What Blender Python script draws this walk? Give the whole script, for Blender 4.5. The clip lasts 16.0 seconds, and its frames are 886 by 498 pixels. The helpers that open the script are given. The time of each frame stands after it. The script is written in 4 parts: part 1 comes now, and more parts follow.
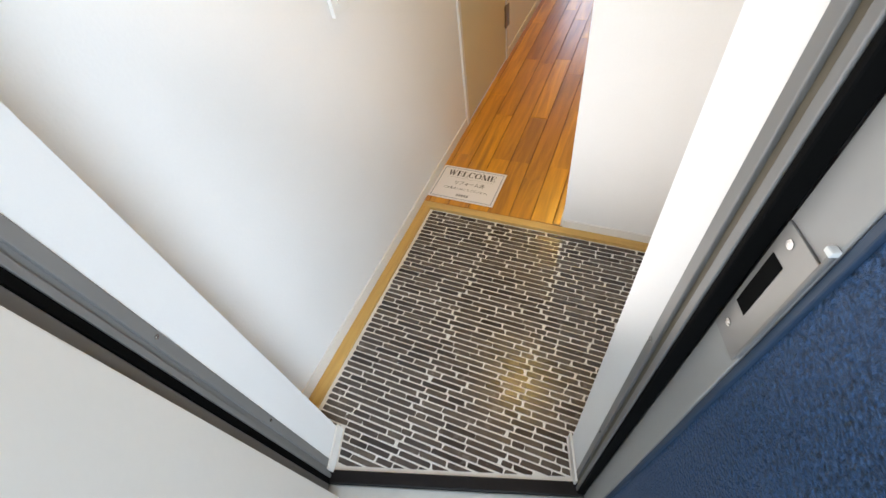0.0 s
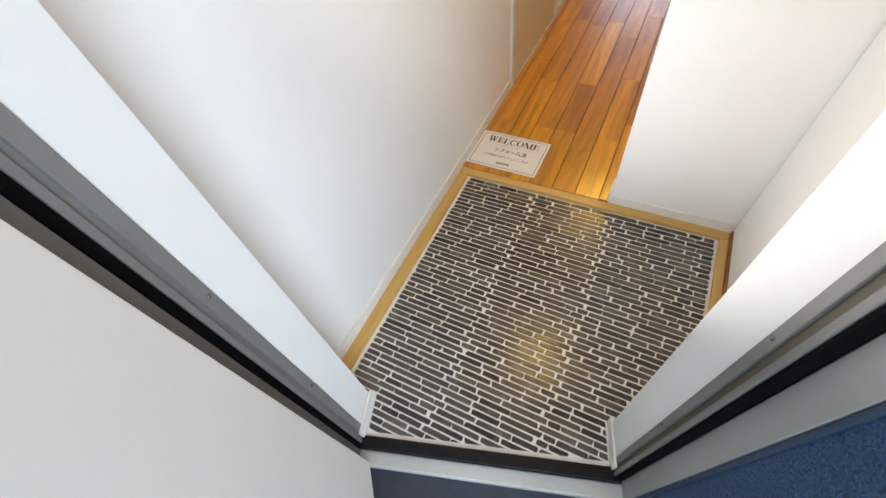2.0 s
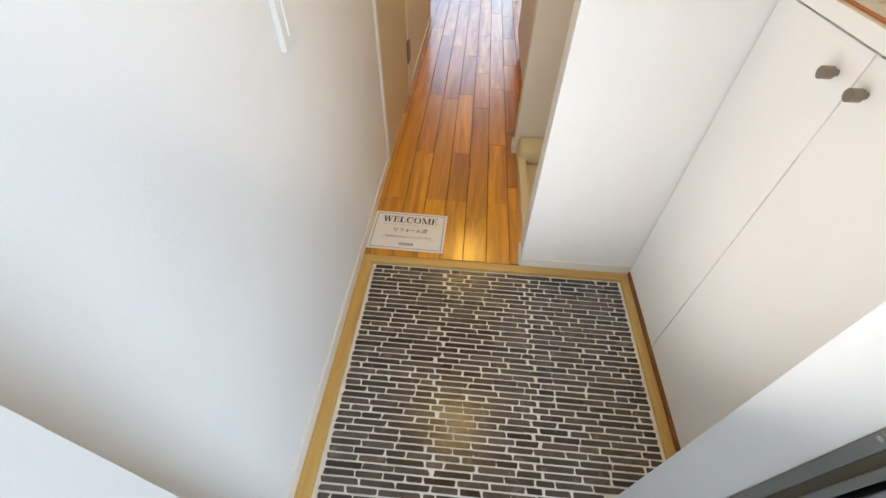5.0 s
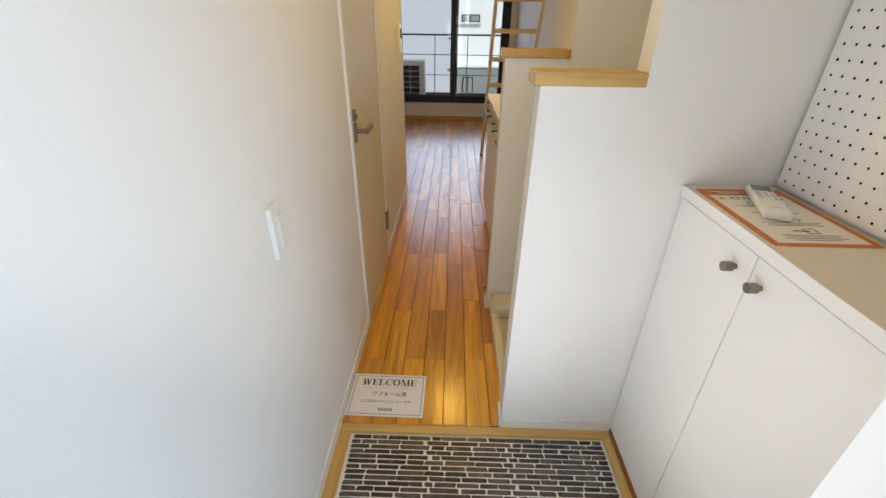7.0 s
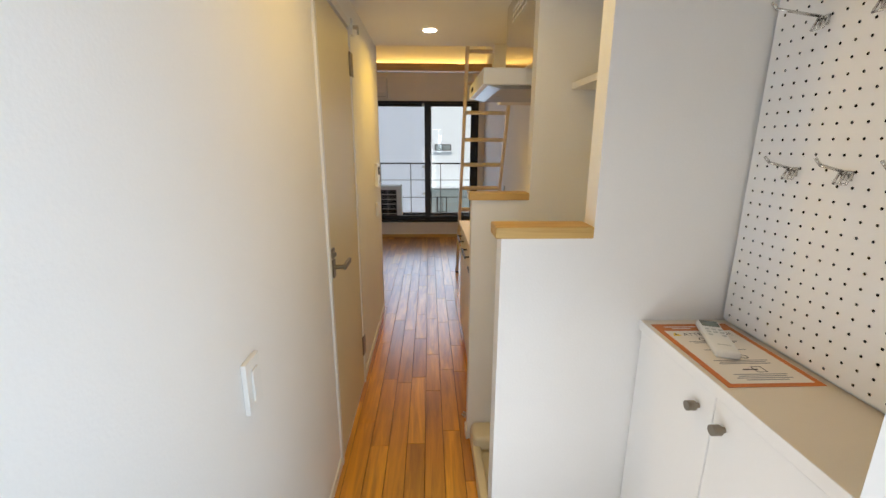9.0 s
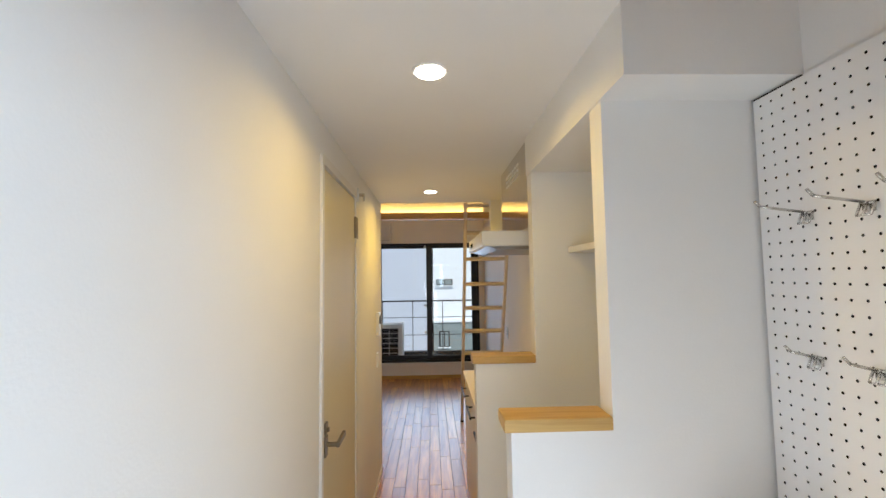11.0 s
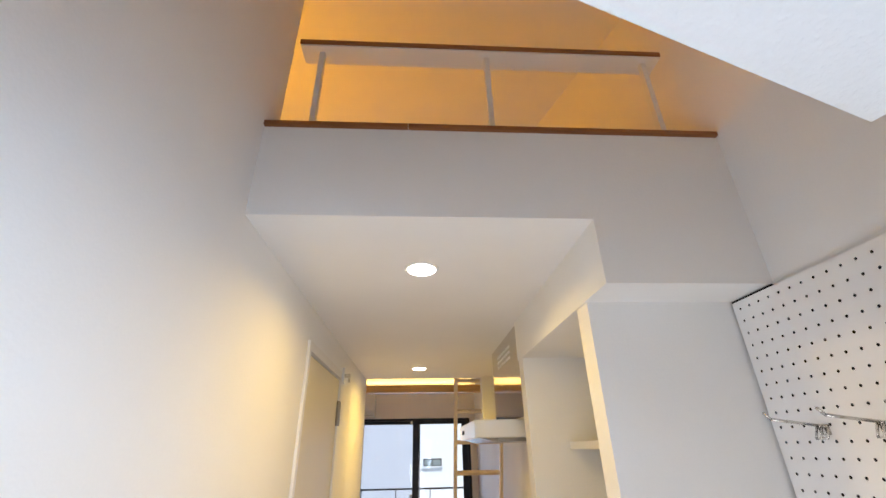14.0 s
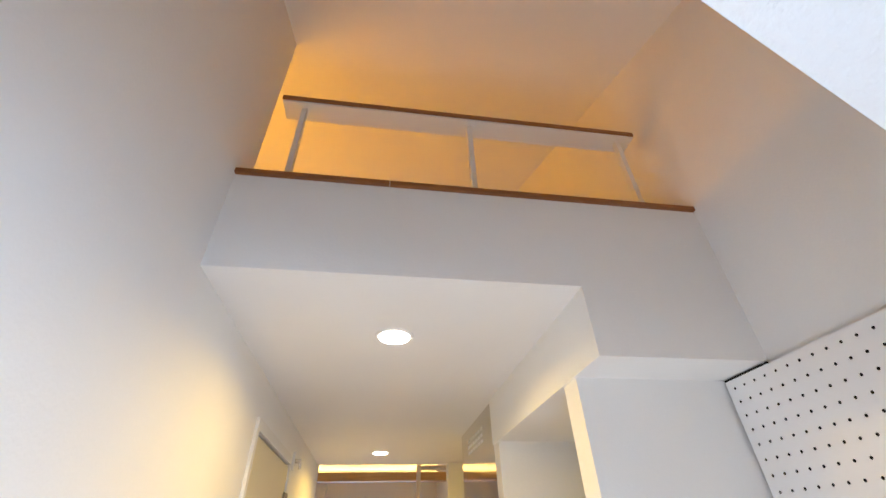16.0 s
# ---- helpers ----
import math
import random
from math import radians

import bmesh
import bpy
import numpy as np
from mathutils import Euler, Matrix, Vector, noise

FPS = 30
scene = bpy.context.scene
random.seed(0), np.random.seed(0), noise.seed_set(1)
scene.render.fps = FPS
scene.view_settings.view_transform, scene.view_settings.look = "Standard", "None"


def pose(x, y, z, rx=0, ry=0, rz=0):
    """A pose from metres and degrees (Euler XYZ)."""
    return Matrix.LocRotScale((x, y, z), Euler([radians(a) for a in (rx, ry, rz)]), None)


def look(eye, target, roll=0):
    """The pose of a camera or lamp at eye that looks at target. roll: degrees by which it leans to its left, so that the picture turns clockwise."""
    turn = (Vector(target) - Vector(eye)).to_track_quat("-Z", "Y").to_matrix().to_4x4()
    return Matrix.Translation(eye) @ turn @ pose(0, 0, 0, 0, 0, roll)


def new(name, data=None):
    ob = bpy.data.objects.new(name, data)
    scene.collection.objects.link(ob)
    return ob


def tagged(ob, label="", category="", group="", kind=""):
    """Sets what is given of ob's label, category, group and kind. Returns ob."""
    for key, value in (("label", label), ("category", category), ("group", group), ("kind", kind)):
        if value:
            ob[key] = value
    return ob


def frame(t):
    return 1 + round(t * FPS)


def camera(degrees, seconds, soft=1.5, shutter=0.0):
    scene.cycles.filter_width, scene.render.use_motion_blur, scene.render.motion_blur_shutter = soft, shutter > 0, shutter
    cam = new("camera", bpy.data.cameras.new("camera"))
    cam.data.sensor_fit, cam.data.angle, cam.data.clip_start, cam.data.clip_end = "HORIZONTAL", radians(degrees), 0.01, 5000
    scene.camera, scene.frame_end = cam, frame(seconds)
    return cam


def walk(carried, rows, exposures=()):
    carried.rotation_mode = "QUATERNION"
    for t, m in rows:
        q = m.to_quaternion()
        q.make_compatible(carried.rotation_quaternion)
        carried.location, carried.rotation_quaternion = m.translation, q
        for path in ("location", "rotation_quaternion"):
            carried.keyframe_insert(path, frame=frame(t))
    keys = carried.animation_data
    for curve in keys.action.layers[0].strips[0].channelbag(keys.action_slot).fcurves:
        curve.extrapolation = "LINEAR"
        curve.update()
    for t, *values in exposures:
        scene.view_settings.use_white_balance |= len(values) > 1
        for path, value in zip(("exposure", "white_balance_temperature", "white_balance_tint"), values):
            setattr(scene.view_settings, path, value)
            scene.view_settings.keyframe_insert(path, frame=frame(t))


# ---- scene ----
cam = camera(93.9, 16.0)
PATH = [
    (0, (0.714, -1.139, 1.225), (0.06, -0.022, -0.299), -11.0),
    (0.5, (0.662, -1.152, 1.193), (-0.057, -0.131, -0.369), -11.2),
    (1, (0.639, -1.145, 1.19), (-0.086, -0.142, -0.38), -10.8),
    (1.5, (0.623, -1.139, 1.182), (-0.077, -0.143, -0.404), -10.2),
    (2, (0.618, -1.139, 1.188), (-0.061, -0.163, -0.42), -11.0),
    (2.5, (0.597, -1.127, 1.199), (-0.047, -0.141, -0.418), -11.7),
    (3, (0.508, -1.102, 1.166), (0.018, -0.053, -0.464), -7.9),
    (3.5, (0.416, -1.061, 1.164), (0.237, 0.116, -0.443), -1.7),
    (3.7, (0.398, -1.056, 1.155), (0.297, 0.137, -0.448), 1.5),
    (5.8, (0.375, -1.021, 1.226), (0.292, 0.508, -0.061), 1.0),
    (6, (0.38, -1.021, 1.245), (0.292, 0.557, 0.019), 0.6),
    (6.5, (0.387, -1.021, 1.294), (0.319, 0.656, 0.207), 0.5),
    (7, (0.392, -1.031, 1.315), (0.36, 0.718, 0.346), 0.8),
    (7.5, (0.405, -1.034, 1.339), (0.41, 0.779, 0.495), 1.2),
    (8, (0.405, -1.037, 1.369), (0.443, 0.827, 0.644), 1.2),
    (8.5, (0.405, -1.046, 1.388), (0.46, 0.86, 0.783), 0.8),
    (9, (0.407, -1.049, 1.42), (0.472, 0.889, 0.933), 0.2),
    (9.2, (0.412, -1.048, 1.438), (0.479, 0.903, 1.004), -0.0),
    (11.3, (0.411, -0.987, 1.571), (0.471, 1.0, 1.792), -0.9),
    (11.5, (0.415, -0.986, 1.582), (0.482, 0.992, 1.866), -0.4),
    (12, (0.418, -0.989, 1.604), (0.513, 0.957, 2.053), -0.2),
    (12.5, (0.419, -0.989, 1.617), (0.525, 0.923, 2.194), -0.4),
    (13, (0.412, -1.0, 1.629), (0.519, 0.88, 2.305), -0.5),
    (13.5, (0.408, -1.012, 1.642), (0.516, 0.831, 2.412), -0.9),
    (14, (0.407, -0.995, 1.648), (0.522, 0.802, 2.519), -1.1),
    (14.5, (0.394, -0.961, 1.647), (0.525, 0.784, 2.614), -1.3),
    (15, (0.388, -0.936, 1.651), (0.553, 0.752, 2.71), -1.5),
    (15.5, (0.384, -0.925, 1.663), (0.59, 0.713, 2.792), -1.6),
    (16, (0.38, -0.911, 1.665), (0.645, 0.69, 2.835), -1.8),
]
walk(cam, [(t, look(eye, target, roll)) for t, eye, target, roll in PATH],
     [(0.0, 0.42, 7150, 12), (3.7, 0.36, 7100, 12), (5.8, 0.19, 6950, 10), (7.0, 0.06, 6850, 10), (9.2, 0.0, 6850, 10), (11.3, 0.16, 6350, 9), (12.5, 0.26, 6300, 10), (14.0, 0.37, 6350, 13), (16.0, 0.53, 6200, 13)])

# ---- light and exposure ----
world = bpy.data.worlds.new("sky")
scene.world = world
world.use_nodes = True
wn = world.node_tree.nodes
sky = wn.new("ShaderNodeTexSky")
sky.sky_type = "NISHITA"
sky.sun_disc = False
sky.sun_elevation = radians(48)
sky.sun_rotation = radians(160)
wn["Background"].inputs["Strength"].default_value = 0.12
world.node_tree.links.new(sky.outputs[0], wn["Background"].inputs["Color"])


def lamp(name, kind, matrix, energy, colour, **settings):
    data = bpy.data.lights.new(name, kind)
    data.energy, data.color = energy, colour
    for key, value in settings.items():
        if key == "size":
            data.size = value
        elif key == "size_y":
            data.shape = "RECTANGLE"
            data.size_y = value
        elif key == "disk":
            data.shape = "DISK"
            data.size = value
        elif key == "spread":
            data.spread = radians(value)
        elif key == "angle":
            data.angle = radians(value)
    ob = new(name, data)
    ob.matrix_world = matrix
    return ob


# sun_rotation counts clockwise from +y: the sun stands behind the entrance and lights the houses across the balcony
SUN_DIR = Vector((math.sin(radians(160)) * math.cos(radians(48)), math.cos(radians(160)) * math.cos(radians(48)), math.sin(radians(48))))
lamp("sun", "SUN", look(SUN_DIR * 20, (0, 0, 0)), 3.3, (1.0, 0.95, 0.87), angle=3)
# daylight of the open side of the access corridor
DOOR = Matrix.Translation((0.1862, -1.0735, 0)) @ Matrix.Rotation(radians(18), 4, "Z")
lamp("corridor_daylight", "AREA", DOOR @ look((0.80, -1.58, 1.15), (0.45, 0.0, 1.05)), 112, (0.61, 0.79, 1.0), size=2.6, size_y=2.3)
# added fill lamp inside the doorway, aimed to brighten the right side and fascia
lamp("entrance_fill", "AREA", DOOR @ look((0.29, 0.12, 0.86), (0.97, 0.96, 1.60)), 4.2, (0.95, 0.95, 0.98), size=0.42, size_y=1.68, spread=165)
# area lamp at the balcony window, standing in for its daylight
lamp("balcony_daylight", "AREA", look((0.36, 5.340, 1.16), (0.36, 4.2, 1.16)), 7, (0.52, 0.71, 1.0), size=1.45, size_y=1.65, spread=120)
# recessed ceiling downlights
for y, watts in ((0.18, 2.7), (1.917, 5.4)):
    lamp("downlight_lamp", "AREA", look((0.415, y, 2.140), (0.415, y, 0)), watts, (1.0, 0.63, 0.09), disk=0.085, spread=160)
# warm LED strip on the ledge over the window
lamp("window_cove_led", "AREA", look((0.0, 5.345, 2.515), (0.0, 5.36, 3.2)), 6, (1.0, 0.60, 0.14), size=2.4, size_y=0.02)
# unseen lamp added along the loft floor behind the wall's end, for the orange glow
lamp("unseen_loft_lamp", "AREA", look((-0.75, 1.0, 2.47), (0.1, 1.0, 3.6)), 10.0, (1.0, 0.39, 0.0), size=1.9, size_y=0.05)

# ---- materials ----


def shade(name, colour, rough=0.6, metal=0.0, var=0.06, scale=6.0, bump=0.0, bump_scale=80.0, spec=0.5, stain=0.0, random_value=0.0, stretch=(1, 1, 1), coat=0.0):
    """A painted or natural surface: base colour with two scales of variation, roughness variation and fine relief."""
    mat = bpy.data.materials.new(name)
    mat.use_nodes = True
    nt = mat.node_tree
    n, l = nt.nodes, nt.links
    b = n["Principled BSDF"]
    b.inputs["Metallic"].default_value = metal
    b.inputs["Specular IOR Level"].default_value = spec
    b.inputs["Coat Weight"].default_value = coat
    b.inputs["Coat Roughness"].default_value = 0.12
    tc = n.new("ShaderNodeTexCoord")
    mp = n.new("ShaderNodeMapping")
    mp.inputs["Scale"].default_value = stretch
    l.new(tc.outputs["Object"], mp.inputs["Vector"])
    big = n.new("ShaderNodeTexNoise")
    big.inputs["Scale"].default_value = scale
    big.inputs["Detail"].default_value = 4
    fine = n.new("ShaderNodeTexNoise")
    fine.inputs["Scale"].default_value = bump_scale
    fine.inputs["Detail"].default_value = 3
    for t in (big, fine):
        l.new(mp.outputs[0], t.inputs["Vector"])
    add = n.new("ShaderNodeMath")
    add.operation = "MULTIPLY_ADD"
    add.inputs[1].default_value = 0.35
    l.new(fine.outputs["Fac"], add.inputs[0])
    l.new(big.outputs["Fac"], add.inputs[2])
    ramp = n.new("ShaderNodeMapRange")
    ramp.inputs["From Min"].default_value = 0.35
    ramp.inputs["From Max"].default_value = 1.0
    ramp.inputs["To Min"].default_value = 1 - var
    ramp.inputs["To Max"].default_value = 1 + var
    l.new(add.outputs[0], ramp.inputs["Value"])
    hsv = n.new("ShaderNodeHueSaturation")
    hsv.inputs["Color"].default_value = (*colour, 1)
    value = ramp.outputs[0]
    if random_value:
        info = n.new("ShaderNodeObjectInfo")
        geo = n.new("ShaderNodeNewGeometry")
        both = n.new("ShaderNodeMath")
        both.operation = "ADD"
        l.new(info.outputs["Random"], both.inputs[0])
        l.new(geo.outputs["Random Per Island"], both.inputs[1])
        wrap = n.new("ShaderNodeMath")
        wrap.operation = "FRACT"
        l.new(both.outputs[0], wrap.inputs[0])
        rr = n.new("ShaderNodeMapRange")
        rr.inputs["To Min"].default_value = 1 - random_value
        rr.inputs["To Max"].default_value = 1 + random_value
        l.new(wrap.outputs[0], rr.inputs["Value"])
        mul = n.new("ShaderNodeMath")
        mul.operation = "MULTIPLY"
        l.new(value, mul.inputs[0])
        l.new(rr.outputs[0], mul.inputs[1])
        value = mul.outputs[0]
        hue = n.new("ShaderNodeMapRange")
        hue.inputs["To Min"].default_value = 0.5 - random_value * 0.03
        hue.inputs["To Max"].default_value = 0.5 + random_value * 0.03
        l.new(wrap.outputs[0], hue.inputs["Value"])
        l.new(hue.outputs[0], hsv.inputs["Hue"])
    l.new(value, hsv.inputs["Value"])
    l.new(hsv.outputs[0], b.inputs["Base Color"])
    rg = n.new("ShaderNodeMapRange")
    rg.inputs["To Min"].default_value = max(0.02, rough - 0.08 - stain)
    rg.inputs["To Max"].default_value = min(1.0, rough + 0.08 + stain)
    l.new(big.outputs["Fac"], rg.inputs["Value"])
    l.new(rg.outputs[0], b.inputs["Roughness"])
    if bump:
        bp = n.new("ShaderNodeBump")
        bp.inputs["Strength"].default_value = bump
        bp.inputs["Distance"].default_value = 0.004
        l.new(fine.outputs["Fac"], bp.inputs["Height"])
        l.new(bp.outputs[0], b.inputs["Normal"])
    return mat


def glow(name, colour, strength):
    mat = bpy.data.materials.new(name)
    mat.use_nodes = True
    b = mat.node_tree.nodes["Principled BSDF"]
    b.inputs["Base Color"].default_value = (0.8, 0.8, 0.8, 1)
    b.inputs["Emission Color"].default_value = (*colour, 1)
    b.inputs["Emission Strength"].default_value = strength
    return mat


def wood(name, colour, dark, rough, along, rings, random_value=0.0, coat=0.0, spec=0.5):
    """Timber with grain stretched along one axis (0, 1 or 2), a different stretch of the log for each piece."""
    mat = bpy.data.materials.new(name)
    mat.use_nodes = True
    nt = mat.node_tree
    n, l = nt.nodes, nt.links
    b = n["Principled BSDF"]
    tc = n.new("ShaderNodeTexCoord")
    info = n.new("ShaderNodeObjectInfo")
    geo = n.new("ShaderNodeNewGeometry")
    both = n.new("ShaderNodeMath")
    both.operation = "ADD"
    l.new(info.outputs["Random"], both.inputs[0])
    l.new(geo.outputs["Random Per Island"], both.inputs[1])
    wrap = n.new("ShaderNodeMath")
    wrap.operation = "FRACT"
    l.new(both.outputs[0], wrap.inputs[0])
    off = n.new("ShaderNodeVectorMath")
    off.operation = "SCALE"
    off.inputs[0].default_value = (13.1, 7.7, 5.3)
    l.new(wrap.outputs[0], off.inputs["Scale"])
    pos = n.new("ShaderNodeVectorMath")
    l.new(tc.outputs["Object"], pos.inputs[0])
    l.new(off.outputs[0], pos.inputs[1])
    mp = n.new("ShaderNodeMapping")
    s = [rings, rings, rings]
    s[along] = rings * 0.07
    mp.inputs["Scale"].default_value = s
    l.new(pos.outputs[0], mp.inputs["Vector"])
    grain = n.new("ShaderNodeTexNoise")
    grain.inputs["Scale"].default_value = 1.0
    grain.inputs["Detail"].default_value = 6
    grain.inputs["Roughness"].default_value = 0.65
    grain.inputs["Distortion"].default_value = 0.6
    l.new(mp.outputs[0], grain.inputs["Vector"])
    ramp = n.new("ShaderNodeValToRGB")
    ramp.color_ramp.elements[0].position = 0.30
    ramp.color_ramp.elements[0].color = (*dark, 1)
    ramp.color_ramp.elements[1].position = 0.62
    ramp.color_ramp.elements[1].color = (*colour, 1)
    l.new(grain.outputs["Fac"], ramp.inputs["Fac"])
    hsv = n.new("ShaderNodeHueSaturation")
    l.new(ramp.outputs[0], hsv.inputs["Color"])
    rr = n.new("ShaderNodeMapRange")
    rr.inputs["To Min"].default_value = 1 - random_value
    rr.inputs["To Max"].default_value = 1 + random_value
    l.new(wrap.outputs[0], rr.inputs["Value"])
    l.new(rr.outputs[0], hsv.inputs["Value"])
    hue = n.new("ShaderNodeMapRange")
    hue.inputs["To Min"].default_value = 0.5 - random_value * 0.025
    hue.inputs["To Max"].default_value = 0.5 + random_value * 0.025
    l.new(wrap.outputs[0], hue.inputs["Value"])
    l.new(hue.outputs[0], hsv.inputs["Hue"])
    l.new(hsv.outputs[0], b.inputs["Base Color"])
    rg = n.new("ShaderNodeMapRange")
    rg.inputs["To Min"].default_value = rough + 0.08
    rg.inputs["To Max"].default_value = rough - 0.06
    l.new(grain.outputs["Fac"], rg.inputs["Value"])
    l.new(rg.outputs[0], b.inputs["Roughness"])
    b.inputs["Specular IOR Level"].default_value = spec
    b.inputs["Coat Weight"].default_value = coat
    b.inputs["Coat Roughness"].default_value = 0.22
    b.inputs["Coat IOR"].default_value = 1.7
    bp = n.new("ShaderNodeBump")
    bp.inputs["Strength"].default_value = 0.08
    bp.inputs["Distance"].default_value = 0.002
    l.new(grain.outputs["Fac"], bp.inputs["Height"])
    l.new(bp.outputs[0], b.inputs["Normal"])
    return mat


WALL = shade("white_wallpaper", (0.86, 0.855, 0.84), 0.75, var=0.025, scale=3, bump=0.10, bump_scale=160, spec=0.25)
CEIL = shade("white_ceiling_paper", (0.86, 0.855, 0.84), 0.8, var=0.02, scale=3, bump=0.10, bump_scale=160, spec=0.2)
PLASTER = shade("white_textured_paint", (0.80, 0.80, 0.79), 0.6, var=0.04, scale=5, bump=0.36, bump_scale=200, spec=0.4)
JAMB = shade("white_jamb_paint", (0.80, 0.80, 0.79), 0.6, var=0.02, scale=5, bump=0.06, bump_scale=260, spec=0.3)
BASE = shade("white_skirting", (0.80, 0.78, 0.74), 0.45, var=0.03)
CREAM = shade("cream_door_laminate", (0.74, 0.66, 0.46), 0.5, var=0.03, scale=4, spec=0.35)
IVORY = shade("ivory_kitchen_laminate", (0.76, 0.71, 0.62), 0.4, var=0.02, scale=4)
CABWHITE = shade("white_cabinet_laminate", (0.88, 0.875, 0.86), 0.38, var=0.015, scale=4, spec=0.4)
CABTOP = shade("cream_cabinet_top", (0.80, 0.72, 0.60), 0.4, var=0.02, scale=6)
PINE = wood("light_pine_trim", (0.66, 0.42, 0.13), (0.50, 0.29, 0.08), 0.42, 1, 40, 0.06)
PINEX = wood("light_pine_cap", (0.66, 0.43, 0.15), (0.50, 0.29, 0.08), 0.42, 0, 40, 0.06)
BROWNX = wood("brown_stained_ledge", (0.31, 0.115, 0.032), (0.18, 0.062, 0.018), 0.4, 0, 40, 0.05)
LADDERW = wood("pale_ladder_wood", (0.68, 0.58, 0.44), (0.58, 0.48, 0.35), 0.45, 2, 40, 0.06)
FLOORW = wood("varnished_teak_planks", (0.70, 0.285, 0.007), (0.35, 0.125, 0.003), 0.36, 1, 26, 0.28, 0.9, 0.5)
GAP = shade("dark_joint", (0.05, 0.025, 0.012), 0.8)
GROUT = shade("white_grout", (0.87, 0.845, 0.81), 0.7, var=0.06, scale=14, bump=0.3, bump_scale=220)
STONE = shade("dark_grey_stone", (0.070, 0.054, 0.046), 0.22, var=0.45, scale=26, bump=0.16, bump_scale=90, random_value=0.62, stain=0.10, spec=0.6)
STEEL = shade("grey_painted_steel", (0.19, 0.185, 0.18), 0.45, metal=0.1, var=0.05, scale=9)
TAUPE = shade("taupe_gasket", (0.10, 0.085, 0.058), 0.6, var=0.06, scale=20)
PLATE = shade("satin_steel_plate", (0.30, 0.29, 0.275), 0.42, metal=0.5, var=0.06, scale=30)
# lighter grey than STEEL, for the frame's latch-side and head faces
LIGHTSTEEL = shade("light_grey_frame_steel", (0.34, 0.335, 0.32), 0.45, metal=0.1, var=0.05, scale=9)
CHROME = shade("brushed_stainless", (0.62, 0.61, 0.59), 0.25, metal=1.0, var=0.05, scale=30)
NICKEL = shade("satin_nickel", (0.26, 0.225, 0.18), 0.36, metal=1.0, var=0.05, scale=30)
# darker steel: the shade under the hood is put into its colour
HOODSTEEL = shade("shaded_filter_steel", (0.34, 0.32, 0.29), 0.3, metal=1.0, var=0.1, scale=12)
MIRRORSTEEL = shade("polished_hood_steel", (0.62, 0.59, 0.54), 0.09, metal=1.0, var=0.02, scale=10)
BLACK = shade("black_rubber", (0.003, 0.003, 0.003), 0.75, var=0.1, spec=0.06)
SILLBLACK = shade("black_sill_strip", (0.010, 0.009, 0.010), 0.5, var=0.2, scale=40, spec=0.2)
BLACKALU = shade("black_anodised_aluminium", (0.02, 0.021, 0.024), 0.35, metal=0.4, var=0.05)
# near-black colour that stands in for shade in holes and gaps
SHADEFILL = shade("dark_shade_fill", (0.02, 0.016, 0.012), 0.9)
BLUE = shade("blue_sprayed_stone_paint", (0.023, 0.064, 0.145), 0.34, var=1.0, scale=240, bump=1.0, bump_scale=270, spec=0.4)
BLUETRIM = shade("smooth_blue_paint", (0.022, 0.048, 0.09), 0.5, var=0.06, scale=20)
LEAF = shade("beige_grey_steel_door", (0.78, 0.77, 0.73), 0.45, var=0.03, scale=3, spec=0.35)
CORRIDOR = shade("dark_corridor_sheet", (0.032, 0.039, 0.056), 0.6, var=0.25, scale=30, bump=0.4, bump_scale=90)
CONCRETE = shade("pale_concrete", (0.50, 0.49, 0.46), 0.8, var=0.12, scale=5, bump=0.3, bump_scale=60)
PLASTICW = shade("white_plastic", (0.82, 0.82, 0.80), 0.35, var=0.01)
PLASTICG = shade("grey_plastic", (0.55, 0.56, 0.55), 0.4, var=0.02)
LCD = shade("grey_green_display", (0.25, 0.28, 0.24), 0.2, var=0.02)
PAN = shade("ivory_laundry_pan", (0.78, 0.70, 0.52), 0.35, var=0.02)
PAPER = shade("white_paper", (0.84, 0.82, 0.84), 0.55, var=0.02, scale=8)
PAPERC = shade("cream_paper", (0.84, 0.79, 0.72), 0.5, var=0.02, scale=8)
ORANGE = shade("orange_print", (0.62, 0.18, 0.035), 0.5, var=0.03, scale=10)
YELLOW = shade("yellow_print", (0.80, 0.58, 0.05), 0.5, var=0.02)
INK = shade("black_ink", (0.02, 0.018, 0.02), 0.6, var=0.02)
INKG = shade("grey_ink", (0.28, 0.28, 0.30), 0.6, var=0.02)
INKB = shade("grey_blue_frame_ink", (0.30, 0.31, 0.40), 0.6, var=0.02)
SIDING = shade("pale_grey_ribbed_siding", (0.50, 0.56, 0.66), 0.5, var=0.03, scale=2)
NEIGHBOUR = shade("white_neighbour_render", (0.68, 0.74, 0.79), 0.7, var=0.03, scale=2)
TEAL = shade("grey_green_neighbour_wall", (0.20, 0.25, 0.26), 0.6, var=0.06, scale=2)
ACBODY = shade("white_outdoor_unit_paint", (0.74, 0.72, 0.68), 0.45, var=0.03)
LAMPGLOW = glow("downlight_diffuser", (1.0, 0.90, 0.74), 14)
LEDGLOW = glow("warm_led_strip", (1.0, 0.62, 0.17), 6)
GLASS = bpy.data.materials.new("window_glass")
GLASS.use_nodes = True
gb = GLASS.node_tree.nodes["Principled BSDF"]
gb.inputs["Transmission Weight"].default_value = 1.0
gb.inputs["Roughness"].default_value = 0.0
gb.inputs["IOR"].default_value = 1.45
gb.inputs["Base Color"].default_value = (0.95, 0.97, 0.97, 1)

# ---- mesh helpers ----


